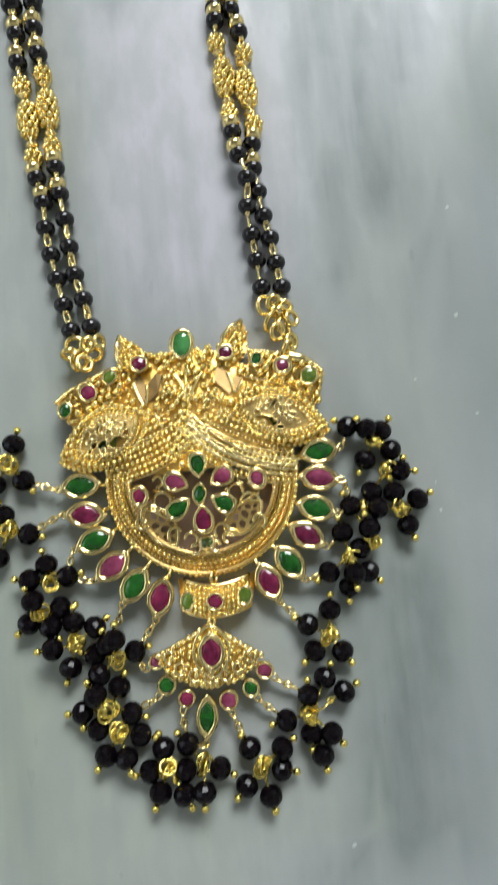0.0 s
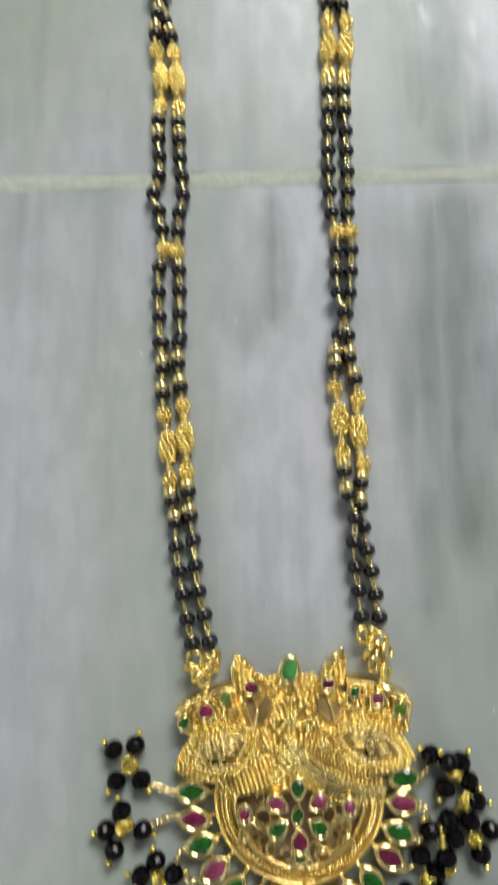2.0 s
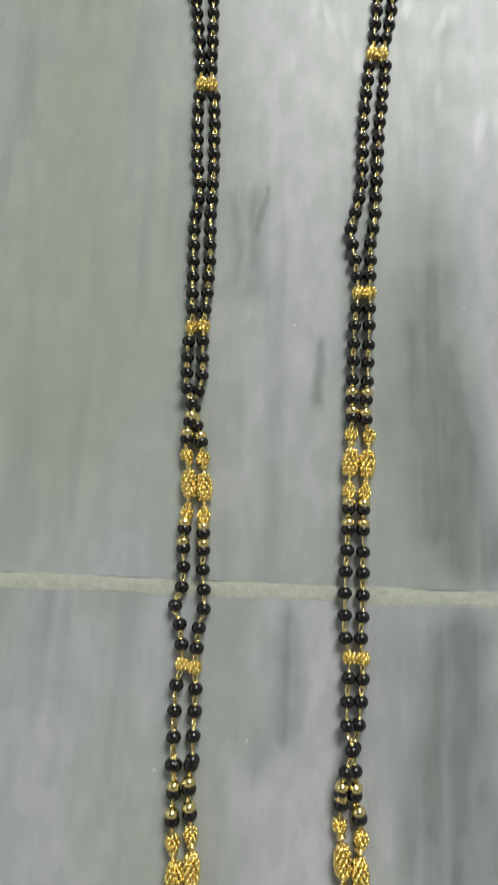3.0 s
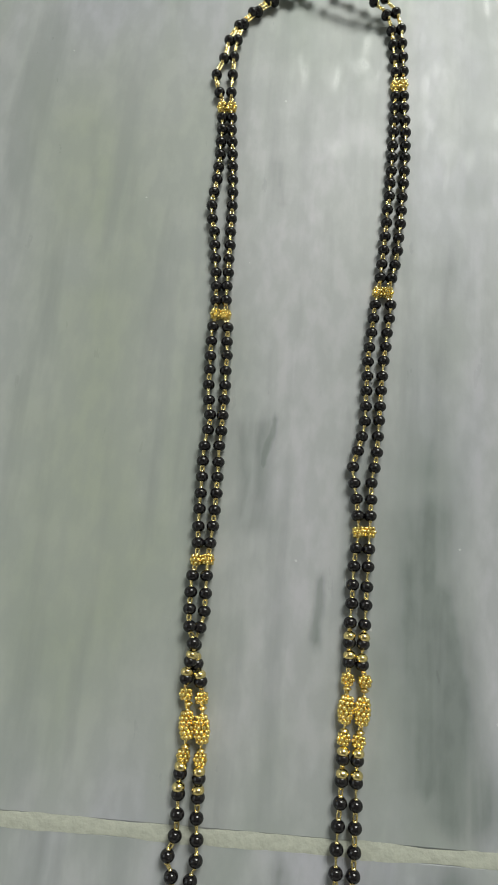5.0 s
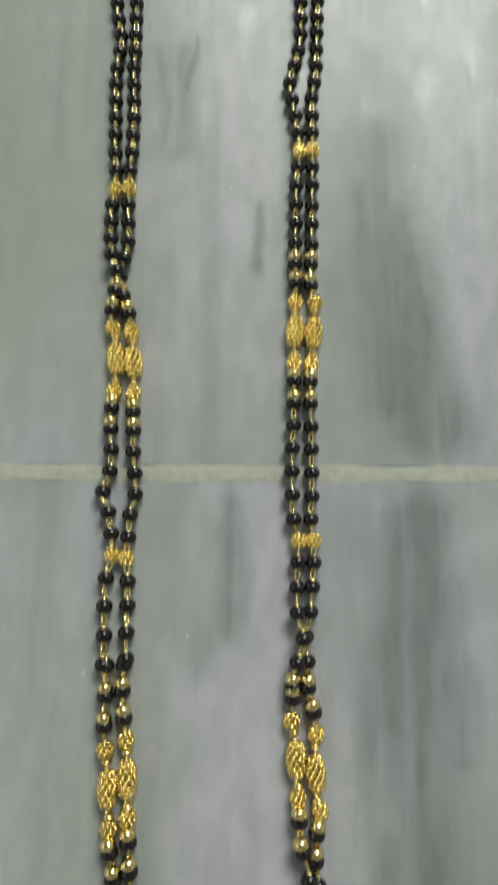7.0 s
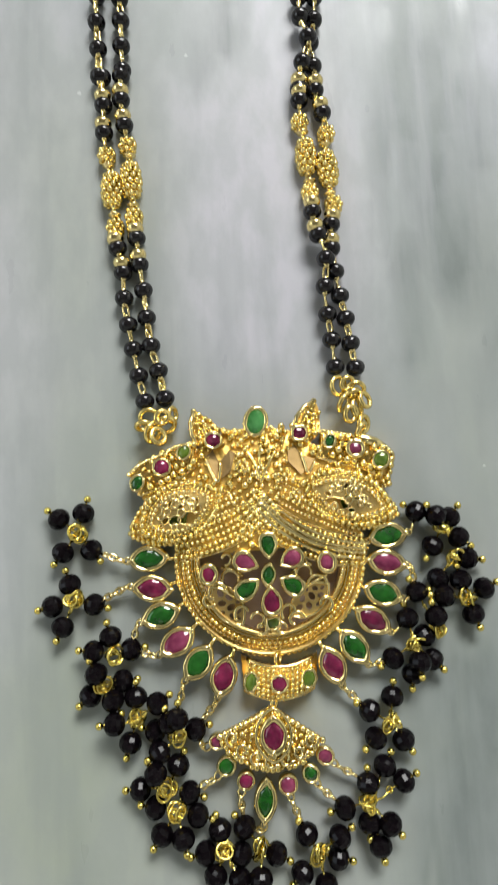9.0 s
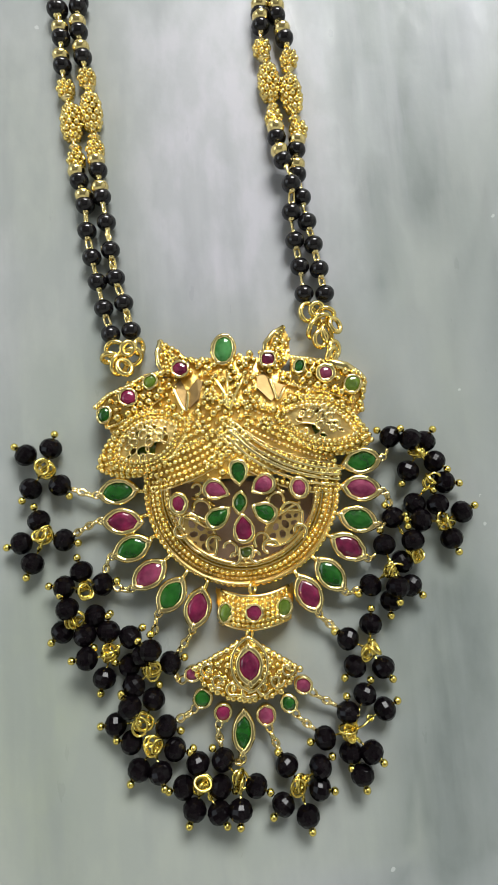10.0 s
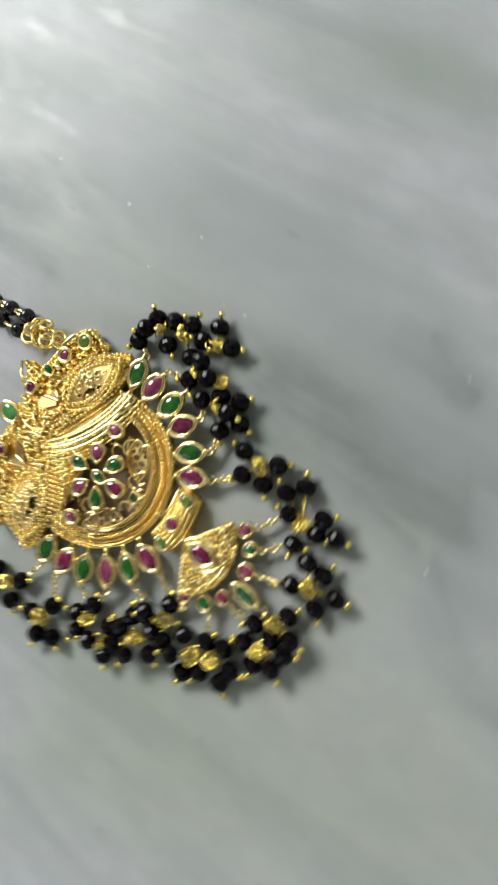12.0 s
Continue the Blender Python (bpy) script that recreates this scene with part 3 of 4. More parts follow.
pendant = part("pendant", plate(lambda x, y: in_body(x, y) and not in_hole(x, y), relief, -27, 34, -19, 38, 0.25, 1.1), GOLD_RECESS_SHADE, necklace,
               "domed gold pendant with granulated filigree and open half moon", smooth=False)


def granules(name, pts, r, parent, mat=GOLD, label="", wobble=0.1):
    knob = sphere(1, 7, 5)
    out = []
    for x, y, z in pts:
        k = r * (1 + random.uniform(-wobble, wobble))
        out.append(([(x + a * k, y + b * k, z + c * k) for a, b, c in knob[0]], knob[1]))
    return tagged(part(name, joined(out), mat, parent, label), kind="stuff")


def along(pts, step):
    return [tuple(p) for p in smooth_path([Vector((x, y, 0)) for x, y in pts], step)]


def bowed(p, q, sag, off=0.0, n=5):
    """Points on a bowed line from p to q, shifted sideways by off."""
    p, q = Vector(p), Vector(q)
    s = Vector((-(q - p).y, (q - p).x)).normalized()
    return [p.lerp(q, i / (n - 1)) + s * (off + sag * 4 * (i / (n - 1)) * (1 - i / (n - 1))) for i in range(n)]


def on_body(pts, up=0.1):
    return [(x, y, relief(x, y) + up) for x, y, *_ in pts]


def outline(shape, cx, cy, a, b, turn, n=60):
    c, s = math.cos(radians(turn)), math.sin(radians(turn))
    out = []
    for i in range(n):
        t = 2 * math.pi * i / n
        if shape == "vesica":
            r = (a * a + b * b) / (2 * b)
            u = a * math.cos(t)
            v = (math.sqrt(r * r - u * u) - (r - b)) * (1 if math.sin(t) >= 0 else -1)
        else:
            u, v = a * math.cos(t), b * math.sin(t)
        out.append((cx + u * c - v * s, cy + u * s + v * c))
    return out


def evenly(loop, step):
    out, left = [], 0.0
    for (ax, ay), (bx, by) in zip(loop, loop[1:] + loop[:1]):
        d = math.hypot(bx - ax, by - ay)
        while d > 0 and left <= d:
            out.append((ax + (bx - ax) * left / d, ay + (by - ay) * left / d))
            left += step
        left -= d
    return out


# beaded and plain rings round the half moon
for r, g, a0, a1 in ((17.1, 0.54, -192, 16), (15.9, 0.42, -190, 14), (15.0, 0.50, -188, 13), (13.2, 0.42, -186, 10)):
    n = int(r * radians(a1 - a0) / (g * 1.9))
    pts = [(CX + r * math.cos(radians(a0 + (a1 - a0) * i / n)), CY + r * math.sin(radians(a0 + (a1 - a0) * i / n))) for i in range(n + 1)]
    granules("beaded_rim", on_body(pts, 0.35), g, pendant, GOLD if g > 0.45 else GOLD_PALE)
for r, w in ((16.6, 0.22), (14.4, 0.34), (13.75, 0.26)):
    pts = [(CX + r * math.cos(radians(a)), CY + r * math.sin(radians(a))) for a in range(-188, 13, 4)]
    part("wire_rim", tube(on_body(pts, 0.15), w), GOLD_PALE, pendant)

# the bands that cross over the dome
for p, q, sag, rows in (((-19.2, 8.2), (1.8, 16.4), -2.2, (0.5, -0.6, -1.7, -2.8, -3.9)),
                        ((0.6, 17.4), (21.9, 8.8), -2.4, (-0.2, -1.3, -2.5, -3.6, -4.7))):
    for k, off in enumerate(rows):
        pts = [u for u in along(bowed(p, q, sag, off), 0.98) if in_body(u[0], u[1])]
        granules("beaded_band", on_body(pts, 0.5), 0.5, pendant)
    for off in (rows[0] + 0.55, rows[-1] - 0.6):
        pts = [u for u in along(bowed(p, q, sag, off), 0.8) if in_body(u[0], u[1])]
        part("band_wire", tube(on_body(pts, 0.2), 0.24), GOLD_PALE, pendant)
# polished ribs run along the upper band only
for off, w in ((-0.1, 0.3), (-1.15, 0.34), (-1.9, 0.46), (-3.05, 0.34)):
    part("polished_rib", tube(on_body(along(bowed((1.6, 17.0), (21.6, 8.2), -2.5, off), 0.8), 0.7), w), GOLD_PALE, pendant, "bright polished gold rib")

# side walls of the hollow casting, added to bounce warm light onto the floor
def skirt(r, a0, a1, z0, z1, wall=0.35):
    arc = [radians(a0 + (a1 - a0) * i / 60) for i in range(61)]
    loops = [[(CX + q * math.cos(a), CY + q * math.sin(a), z) for a in arc] for q, z in ((r, z0), (r, z1), (r - wall, z1), (r - wall, z0))]
    v = [p for lp in loops for p in lp]
    f = [(k * 61 + i, k * 61 + i + 1, (k + 1) % 4 * 61 + i + 1, (k + 1) % 4 * 61 + i) for k in range(4) for i in range(60)]
    return v, f


part("inner_bounce_wall", skirt(13.3, -186, 8, 0.9, 4.4), GOLD_MATT, pendant, "added matt gold wall that bounces light inside the half moon")
# added sheet, stands in for the shaded floor under the open half moon
part("moon_shade", loft([[(CX + 13.1 * math.cos(radians(a)), CY + 13.1 * math.sin(radians(a)), z) for a in range(-186, 9, 6)] for z in (0.7, 1.0)], True, True), FLOOR_SHADE, pendant,
     "brown sheet for the shaded floor inside the half moon", smooth=False)
part("outer_bounce_wall", skirt(17.0, -190, 12, 0.5, 3.0), GOLD_MATT, pendant)


# the two eye-shaped bosses: a wall, a pierced plate and beaded rims
def local(q, u, v):
    c, s = math.cos(radians(q[4])), math.sin(radians(q[4]))
    return q[0] + u * c - v * s, q[1] + u * s + v * c


def boss_z(q):
    top = dome(q[0], q[1]) + 1.5

    def height(x, y):
        d = ((x - q[0]) ** 2 + (y - q[1]) ** 2) / (q[2] * q[2])
        return top - 1.3 * d
    return height


def eye_boss(q, holes):
    height = boss_z(q)
    cuts = [(*local(q, u, v), a, b, q[4] + turn) for u, v, a, b, turn in holes]
    inner = (q[0], q[1], q[2] - 1.5, q[3] - 1.2, q[4])
    part("eye_plate", plate(lambda x, y: vesica(x, y, *inner) and not any(ellipse(x, y, *c) for c in cuts), height,
                            q[0] - 9, q[0] + 9, q[1] - 8, q[1] + 8, 0.16, 0.4), GOLD_MATT, pendant, "pierced matt gold leaf plate", smooth=False)
    for c in cuts:
        part("cut_rim", tube([(x, y, height(x, y) + 0.05) for x, y in outline("ellipse", *c, 22)], 0.15, 5, True), GOLD_PALE, pendant)
    for k, (u, v, r) in enumerate(((-2.2, 1.0, 0.6), (-1.9, 2.1, 0.5), (-0.1, 1.4, 0.65), (0.1, 2.9, 0.5), (1.3, 1.4, 0.6), (1.6, 2.6, 0.45), (2.7, 0.6, 0.6), (-3.4, 0.6, 0.5), (0.2, -0.4, 0.6), (-2.0, -2.2, 0.5), (2.4, -0.3, 0.45))):
        x, y = local(q, u, v)
        part("scroll", ring(x, y, height(x, y) + 0.2, r, 0.24, 8, 30 * k, 1.25, 14), GOLD_PALE, pendant)
    part("eye_wall", loft([[(x, y, relief(x, y) - 0.6 if k == 0 else height(x, y) + up) for x, y in outline("vesica", q[0], q[1], q[2] - ins, q[3] - ins, q[4], 48)]
                           for k, (ins, up) in enumerate(((-0.5, 0), (-0.1, -0.3), (0.4, 0.1), (1.0, -0.3), (1.6, -0.1)))], False), GOLD, pendant)
    for ins, g, up in ((0.05, 0.58, 0.3), (0.95, 0.36, 0.1), (1.6, 0.46, 0.3)):
        row = evenly(outline("vesica", q[0], q[1], q[2] - ins * 1.2, q[3] - ins, q[4]), g * 1.95)
        granules("eye_rim", [(x, y, height(x, y) + up) for x, y in row], g, pendant, GOLD_PALE if ins > 1.5 else GOLD)
    # olive sheet that closes the hole from below
    part("eye_back", loft([[(*p, 3.7) for p in outline("ellipse", *local(q, -0.3, -1.2), 3.4, 1.5, q[4] + 4, 24)],
                           [(*p, dome(q[0], q[1]) + 0.25) for p in outline("ellipse", *local(q, -0.3, -1.2), 3.4, 1.5, q[4] + 4, 24)]]), OLIVE, pendant,
         "dull olive sheet behind the hole of the pierced eye")


eye_boss(EYE_L, ((1.1, -1.9, 2.1, 1.15, -18), (-1.5, -1.2, 1.1, 0.9, 0), (0.6, 0.7, 0.75, 0.6, 30), (-0.8, 1.9, 0.7, 0.55, 0), (3.0, -1.1, 0.9, 0.55, 40),
                 (-3.0, -0.4, 0.8, 0.5, 20), (2.0, 1.6, 0.7, 0.55, -20), (0.9, 2.5, 0.5, 0.45, 0), (-4.2, -0.9, 0.55, 0.35, 10), (3.6, 0.4, 0.55, 0.4, 60)))
eye_boss(EYE_R, ((-1.8, -1.7, 2.3, 1.1, 8), (-3.2, 1.2, 0.7, 0.6, 0), (-1.2, 1.9, 0.75, 0.65, 0), (0.5, 1.3, 0.6, 0.5, 0), (-3.6, -0.4, 0.6, 0.45, 0),
                 (2.0, 0.5, 1.1, 0.4, 14), (1.2, -2.0, 0.7, 0.4, 0), (4.0, -0.2, 0.6, 0.3, 0), (-0.3, 0.1, 0.5, 0.35, 20)))
# beaded border of the wings outside the bosses
for q in (WING_L, WING_R):
    row = [p for p in evenly(outline("vesica", q[0], q[1], q[2] - 0.2, q[3] - 0.2, q[4]), 1.02)]
    granules("wing_border", on_body(row, 0.3), 0.54, pendant)
part("wing_rib", tube(on_body(along([(15.3, 21.6), (18.4, 20.2), (20.8, 18.1), (24.2, 14.9), (26.4, 14.1)], 0.7), 0.9), 0.34), GOLD_PALE, pendant)


# ---- crests: raised bands with a polished outer flank ----
def even_points(pts, n):
    p = smooth_path([(x, y, 0) for x, y in pts], 0.1)
    return [p[round(i * (len(p) - 1) / (n - 1))] for i in range(n)]


CREST_STONES = ((-21.3, 18.2), (-16.8, 21.1), (-12.9, 23.9), (13.7, 26.6), (18.5, 25.4), (23.4, 23.5))


def crest(top, low, rise):
    n = 28
    a, b = even_points(top, n), even_points(low, n)
    rows = []
    for k, up in ((0.0, -0.9), (0.03, 0.5), (0.12, 0.8), (0.5, rise), (0.88, rise * 1.15), (0.97, rise * 0.95), (1.0, -0.4), (1.06, -2.2)):
        rows.append([(p.x, p.y, dome(p.x, p.y) + up) for p in (v.lerp(u, k) for u, v in zip(a, b))])
    v = [p for r in rows for p in r]
    f = [(k * n + i, k * n + i + 1, (k + 1) * n + i + 1, (k + 1) * n + i) for k in range(len(rows) - 1) for i in range(n - 1)]
    f += [tuple(k * n for k in range(len(rows))), tuple(k * n + n - 1 for k in reversed(range(len(rows))))]
    part("crest", (v, f), GOLD_DEEP, pendant, "raised gold crest band set with small stones")
    for k, up, g in ((0.05, 0.7, 0.42), (0.92, rise * 1.1, 0.5)):
        line = even_points([tuple(v.lerp(u, k))[:2] for u, v in zip(a, b)], 24)
        granules("crest_edge", [(p.x, p.y, dome(p.x, p.y) + up) for p in line], g, pendant, GOLD_PALE)
    out = []
    for _ in range(1500):
        i, k = random.randrange(n), random.uniform(0.14, 0.86)
        p = b[i].lerp(a[i], k)
        if all((p.x - x) ** 2 + (p.y - y) ** 2 > 1.45 for x, y, _ in out) and all(math.hypot(p.x - x, p.y - y) > 2.2 for x, y in CREST_STONES):
            out.append((p.x, p.y, dome(p.x, p.y) + 0.8 + (rise - 0.6) * min(1, k / 0.5) + 0.4))
    granules("granulation", out, 0.64, pendant, GOLD, wobble=0.35)


crest([(-23.2, 20.0), (-20.8, 22.3), (-17.6, 23.7), (-14.7, 25.3), (-11.1, 26.3)], [(-20.6, 15.8), (-17.2, 17.0), (-13.8, 18.8), (-11.0, 20.9)], 1.5)
crest([(12.4, 28.9), (16.5, 28.6), (20.0, 27.9), (24.1, 26.5), (25.6, 25.3)], [(12.0, 23.2), (15.3, 22.5), (19.9, 21.6), (23.6, 20.0)], 1.5)
part("crest_cap", tube([(18.2, 27.7, 4.2), (20.0, 27.4, 4.2), (22.4, 26.7, 4.1), (24.6, 25.8, 3.8)], [0.5, 0.95, 1.0, 0.5], 8), GOLD_PALE, pendant, "bright polished cap along the crest")


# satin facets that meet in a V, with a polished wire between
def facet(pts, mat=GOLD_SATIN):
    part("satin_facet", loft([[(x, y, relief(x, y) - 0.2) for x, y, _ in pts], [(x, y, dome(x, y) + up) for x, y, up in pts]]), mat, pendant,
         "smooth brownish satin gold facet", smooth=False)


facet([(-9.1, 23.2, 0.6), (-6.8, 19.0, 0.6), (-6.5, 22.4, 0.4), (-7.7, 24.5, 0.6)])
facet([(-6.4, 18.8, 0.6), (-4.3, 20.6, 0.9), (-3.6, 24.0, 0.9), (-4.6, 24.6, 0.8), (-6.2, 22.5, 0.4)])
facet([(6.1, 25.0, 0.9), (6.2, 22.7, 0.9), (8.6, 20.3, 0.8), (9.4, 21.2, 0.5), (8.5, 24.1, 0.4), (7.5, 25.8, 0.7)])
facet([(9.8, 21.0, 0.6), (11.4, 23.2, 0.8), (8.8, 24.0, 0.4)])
for v in (((-8.9, 23.0), (-7.9, 20.6), (-6.6, 18.5), (-6.2, 20.6), (-6.3, 22.8)), ((8.4, 24.6), (9.2, 22.5), (9.8, 20.5), (10.6, 21.8), (11.5, 23.4))):
    part("facet_wire", tube(
        [(p[0], p[1], dome(p[0], p[1]) + 0.8) for p in along(v, 0.6)], 0.34), GOLD_PALE, pendant)

# two granulated horns beside the top stone
for base, tip, wide in (((-8.6, 26.6), (-11.5, 31.8), 2.0), ((9.6, 28.4), (11.0, 34.4), 2.1)):
    b, e = Vector(base), Vector(tip)
    side = Vector((-(e - b).y, (e - b).x)).normalized()
    knobs = []
    for k in range(8):
        t = k / 7
        w = wide * (1 - 0.86 * t)
        n = max(1, round(2 * w / 1.1))
        for i in range(n):
            p = b.lerp(e, t) + side * ((i + 0.5) / n * 2 - 1) * w
            knobs.append((p.x, p.y, dome(p.x, p.y) + 1.2 - 0.5 * t))
    granules("horn_granulation", knobs, 0.66, pendant, GOLD, wobble=0.25)
    part("horn_wire", tube([(*(b + side * wide * 1.1), 4.9), (*(b.lerp(e, 0.35) + side * wide * 1.15), 4.8), (*(b.lerp(e, 0.7) + side * wide * 0.75), 4.6), (*e, 4.4)], [0.3, 0.5, 0.45, 0.25]), GOLD_PALE, pendant)

# small granule flowers and twisted ropes on the middle of the plate
for x, y in ((7.7, 16.2), (-4.0, 15.7), (1.2, 20.4), (5.4, 20.2), (-2.2, 21.5)):
    granules("granule_flower", on_body([(x, y)] + [(x + 1.0 * math.cos(k * 1.047), y + 1.0 * math.sin(k * 1.047)) for k in range(6)], 0.75), 0.48, pendant, GOLD_PALE)
for pts in (((-4.2, 27.9), (-2.6, 25.6), (-2.4, 22.8), (-3.0, 19.4), (-5.6, 17.0)), ((4.2, 28.4), (4.6, 25.5), (4.9, 22.5), (6.6, 19.6), (10.4, 18.4)),
            ((-8.0, 27.5), (-5.5, 28.2), (-2.6, 28.3)), ((2.6, 28.8), (4.6, 29.2), (7.0, 29.6))):
    line = along(pts, 0.95)
    granules("rope", on_body([(x + 0.55 * (-1) ** i, y, 0) for i, (x, y, _) in enumerate(line)], 0.9), 0.58, pendant, GOLD, wobble=0.2)
for pts in (((-1.4, 24.4), (0.4, 21.6), (1.2, 18.6)), ((3.8, 24.6), (2.4, 21.8), (1.2, 18.6)), ((1.2, 25.8), (0.8, 23.6), (1.2, 21.6))):
    part("leaf_wire", tube(on_body(along(pts, 0.5), 0.9), 0.36), GOLD, pendant)

# rows of granules that follow the bands up to the eyes
def plain_field(x, y):
    return (in_body(x, y) and not in_hole(x, y) and abs(x - MID.x + 0.8) > 3.6 and y < 19 and not vesica(x, y, *EYE_L) and not vesica(x, y, *EYE_R))


for p, q, sag, side in (((-19.2, 8.2), (1.8, 16.4), -2.2, -1), ((0.6, 17.4), (21.9, 8.8), -2.4, 1)):
    for k in range(11):
        p2, q2 = Vector(p), Vector(q)
        e = (q2 - p2).normalized() * 6
        line = along(bowed(p2 - e, q2 + e, sag, 1.6 + 1.12 * k), 1.0 if k % 3 else 0.76)
        row = [u for u in line if plain_field(u[0], u[1]) and (u[0] - MID.x + 0.8) * side > 0]
        if len(row) > 2:
            granules("beaded_border", on_body(row, 0.45 if k % 3 else 0.3), 0.52 if k % 3 else 0.36, pendant, GOLD if k % 3 else GOLD_PALE, wobble=0.15)

# loose granulation over the rest of the body
rnd = random.Random(5)
spots = []
for _ in range(22000):
    x, y = rnd.uniform(-26, 32), rnd.uniform(4, 38)
    if not in_body(x, y) or in_hole(x, y) or math.hypot(x - CX, y - CY) < 12.5 and chord(x, y):
        continue
    if vesica(x, y, *EYE_L) or vesica(x, y, *EYE_R) or plain_field(x, y):
        continue
    if any(vesica(x, y, *q) for q in (LEAF_L, LEAF_R)):
        continue
    gap = 1.06
    if all((x - a) ** 2 + (y - b) ** 2 > gap * gap for a, b in spots[-2500:]):
        spots.append((x, y))
tagged(granules("granulation", on_body(spots, 0.5), 0.56, pendant, GOLD, "tiny gold granules covering the plate", 0.5), kind="stuff")


# ---- stones in their settings ----
def gem_outline(shape, a, b, n=20):
    """Outline in its own axes: a half length along x, b half width."""
    if shape == "vesica":
        return outline("vesica", 0, 0, a, b, 0, n)
    if shape == "drop":
        out = []
        for i in range(n):
            t = 2 * math.pi * i / n
            u = math.cos(t)
            out.append((a * u, b * math.sin(t) * (1 - 0.42 * (u + 1) / 2 - 0.35 * max(0, u) ** 3)))
        return out
    if shape == "square":
        out = []
        for i in range(n):
            t = 2 * math.pi * i / n
            k = 1 / (abs(math.cos(t)) ** 4 + abs(math.sin(t)) ** 4) ** 0.25
            out.append((a * k * math.cos(t), b * k * math.sin(t)))
        return out
    return [(a * math.cos(2 * math.pi * i / n), b * math.sin(2 * math.pi * i / n)) for i in range(n)]


def setting(parent, shape, x, y, z, a, b, turn, mat, tilt=0.0, claws=True, metal=None):
    """A faceted stone in a gold bezel with folded claws; a and b are the bezel's half sizes."""
    metal = metal or GOLD_PALE
    m = Matrix.Translation((x, y, z)) @ pose(0, 0, 0, tilt, 0, turn)
    base = [(u * b / a, v) for u, v in gem_outline(shape, a / b, 1, 24)]
    cut = [(u * b / a, v) for u, v in gem_outline(shape, a / b, 1, 12)]

    def lp(ins, h, loop=base):
        return [tuple(m @ Vector((u * (a - ins * (1.5 if shape == "vesica" else 1)), v * (b - ins), h))) for u, v in loop]

    # a broad folded band, beaten unevenly by hand
    lip = 0.86 if b > 1.8 else 0.55

    def uneven(loop, amount):
        return [(p[0] + random.uniform(-amount, amount), p[1] + random.uniform(-amount, amount), p[2] + random.uniform(-amount, amount)) for p in loop]

    rim = loft([lp(0.12, -1.2), lp(0, -0.2), uneven(lp(0.06, 0.3), 0.09), uneven(lp(lip * 0.38, 0.62), 0.12), uneven(lp(lip * 0.9, 0.5), 0.12), lp(lip + 0.1, 0.0)], False, True)
    extra = [rim]
    if claws and shape in ("vesica", "drop"):
        for t in (0, math.pi):
            u = (a - 0.5) * math.cos(t)
            extra.append(moved(sphere(1, 8, 5, 0.8, 0.42, 0.26), m @ Matrix.Translation((u * 0.96, 0, 0.42)) @ pose(0, 0, 0, random.uniform(-20, 20), 0, random.uniform(-15, 15))))
    part("bezel", joined(extra), metal, parent)
    stone = loft([lp(lip - 0.15, -0.2, cut), lp(lip - 0.15, 0.15, cut), lp(lip + b * 0.13, 0.46, cut), lp(lip + b * 0.36, 0.6, cut)])
    part("gemstone", stone, mat, parent, {"green_stone": "deep green stone", "ruby_stone": "ruby red stone", "pink_stone": "pale pink-red stone",
         "olive_stone": "olive green stone", "pale_green_stone": "light green oval stone"}[mat.name], smooth=False)


# pointed oval stones fanned round the lower rim
LEAVES = (
    (-18.9, 4.5, 3.45, 8, GREEN),
    (-18.0, -0.8, 3.45, -2, RUBY),
    (-16.3, -5.5, 3.45, 22, GREEN),
    (-13.2, -10.1, 3.45, 38, PINK),
    (-9.3, -13.7, 3.45, 55, GREEN),
    (-4.7, -16.0, 3.45, 76, RUBY),
    (14.9, -13.7, 3.45, 117, RUBY),
    (18.8, -10.4, 3.45, 130, GREEN),
    (22.1, -5.6, 3.45, 148, RUBY),
    (24.0, -0.8, 3.45, 164, GREEN),
    (24.7, 4.7, 3.45, 173, PINK),
    (24.9, 9.6, 3.45, 10, GREEN),
)
tips = []
for k, (x, y, half, turn, mat) in enumerate(LEAVES):
    d = Vector((x - CX, y - CY)).normalized()
    setting(pendant, "vesica", x, y, 3.1, half + 0.45, 2.5, turn, mat, random.uniform(-9, 9))
    rin = 17.3
    part("leaf_arm", tube([(CX + d.x * (rin - 0.6), CY + d.y * (rin - 0.6), 2.4), (x - d.x * (half - 0.8), y - d.y * (half - 0.8), 2.6)], 0.42), GOLD, pendant)
    # two little links hang from each tip
    c, s = math.cos(radians(turn)), math.sin(radians(turn))
    if c * d.x + s * d.y < 0:
        c, s = -c, -s
    tx, ty = x + c * (half + 0.5), y + s * (half + 0.5)
    tips.append((pendant, tx + c * 0.7, ty + s * 0.7))
    part("tip_link", ring(tx, ty, 2.4, 0.62, 0.22, 25, turn, 1.25, 12), GOLD_PALE, pendant)

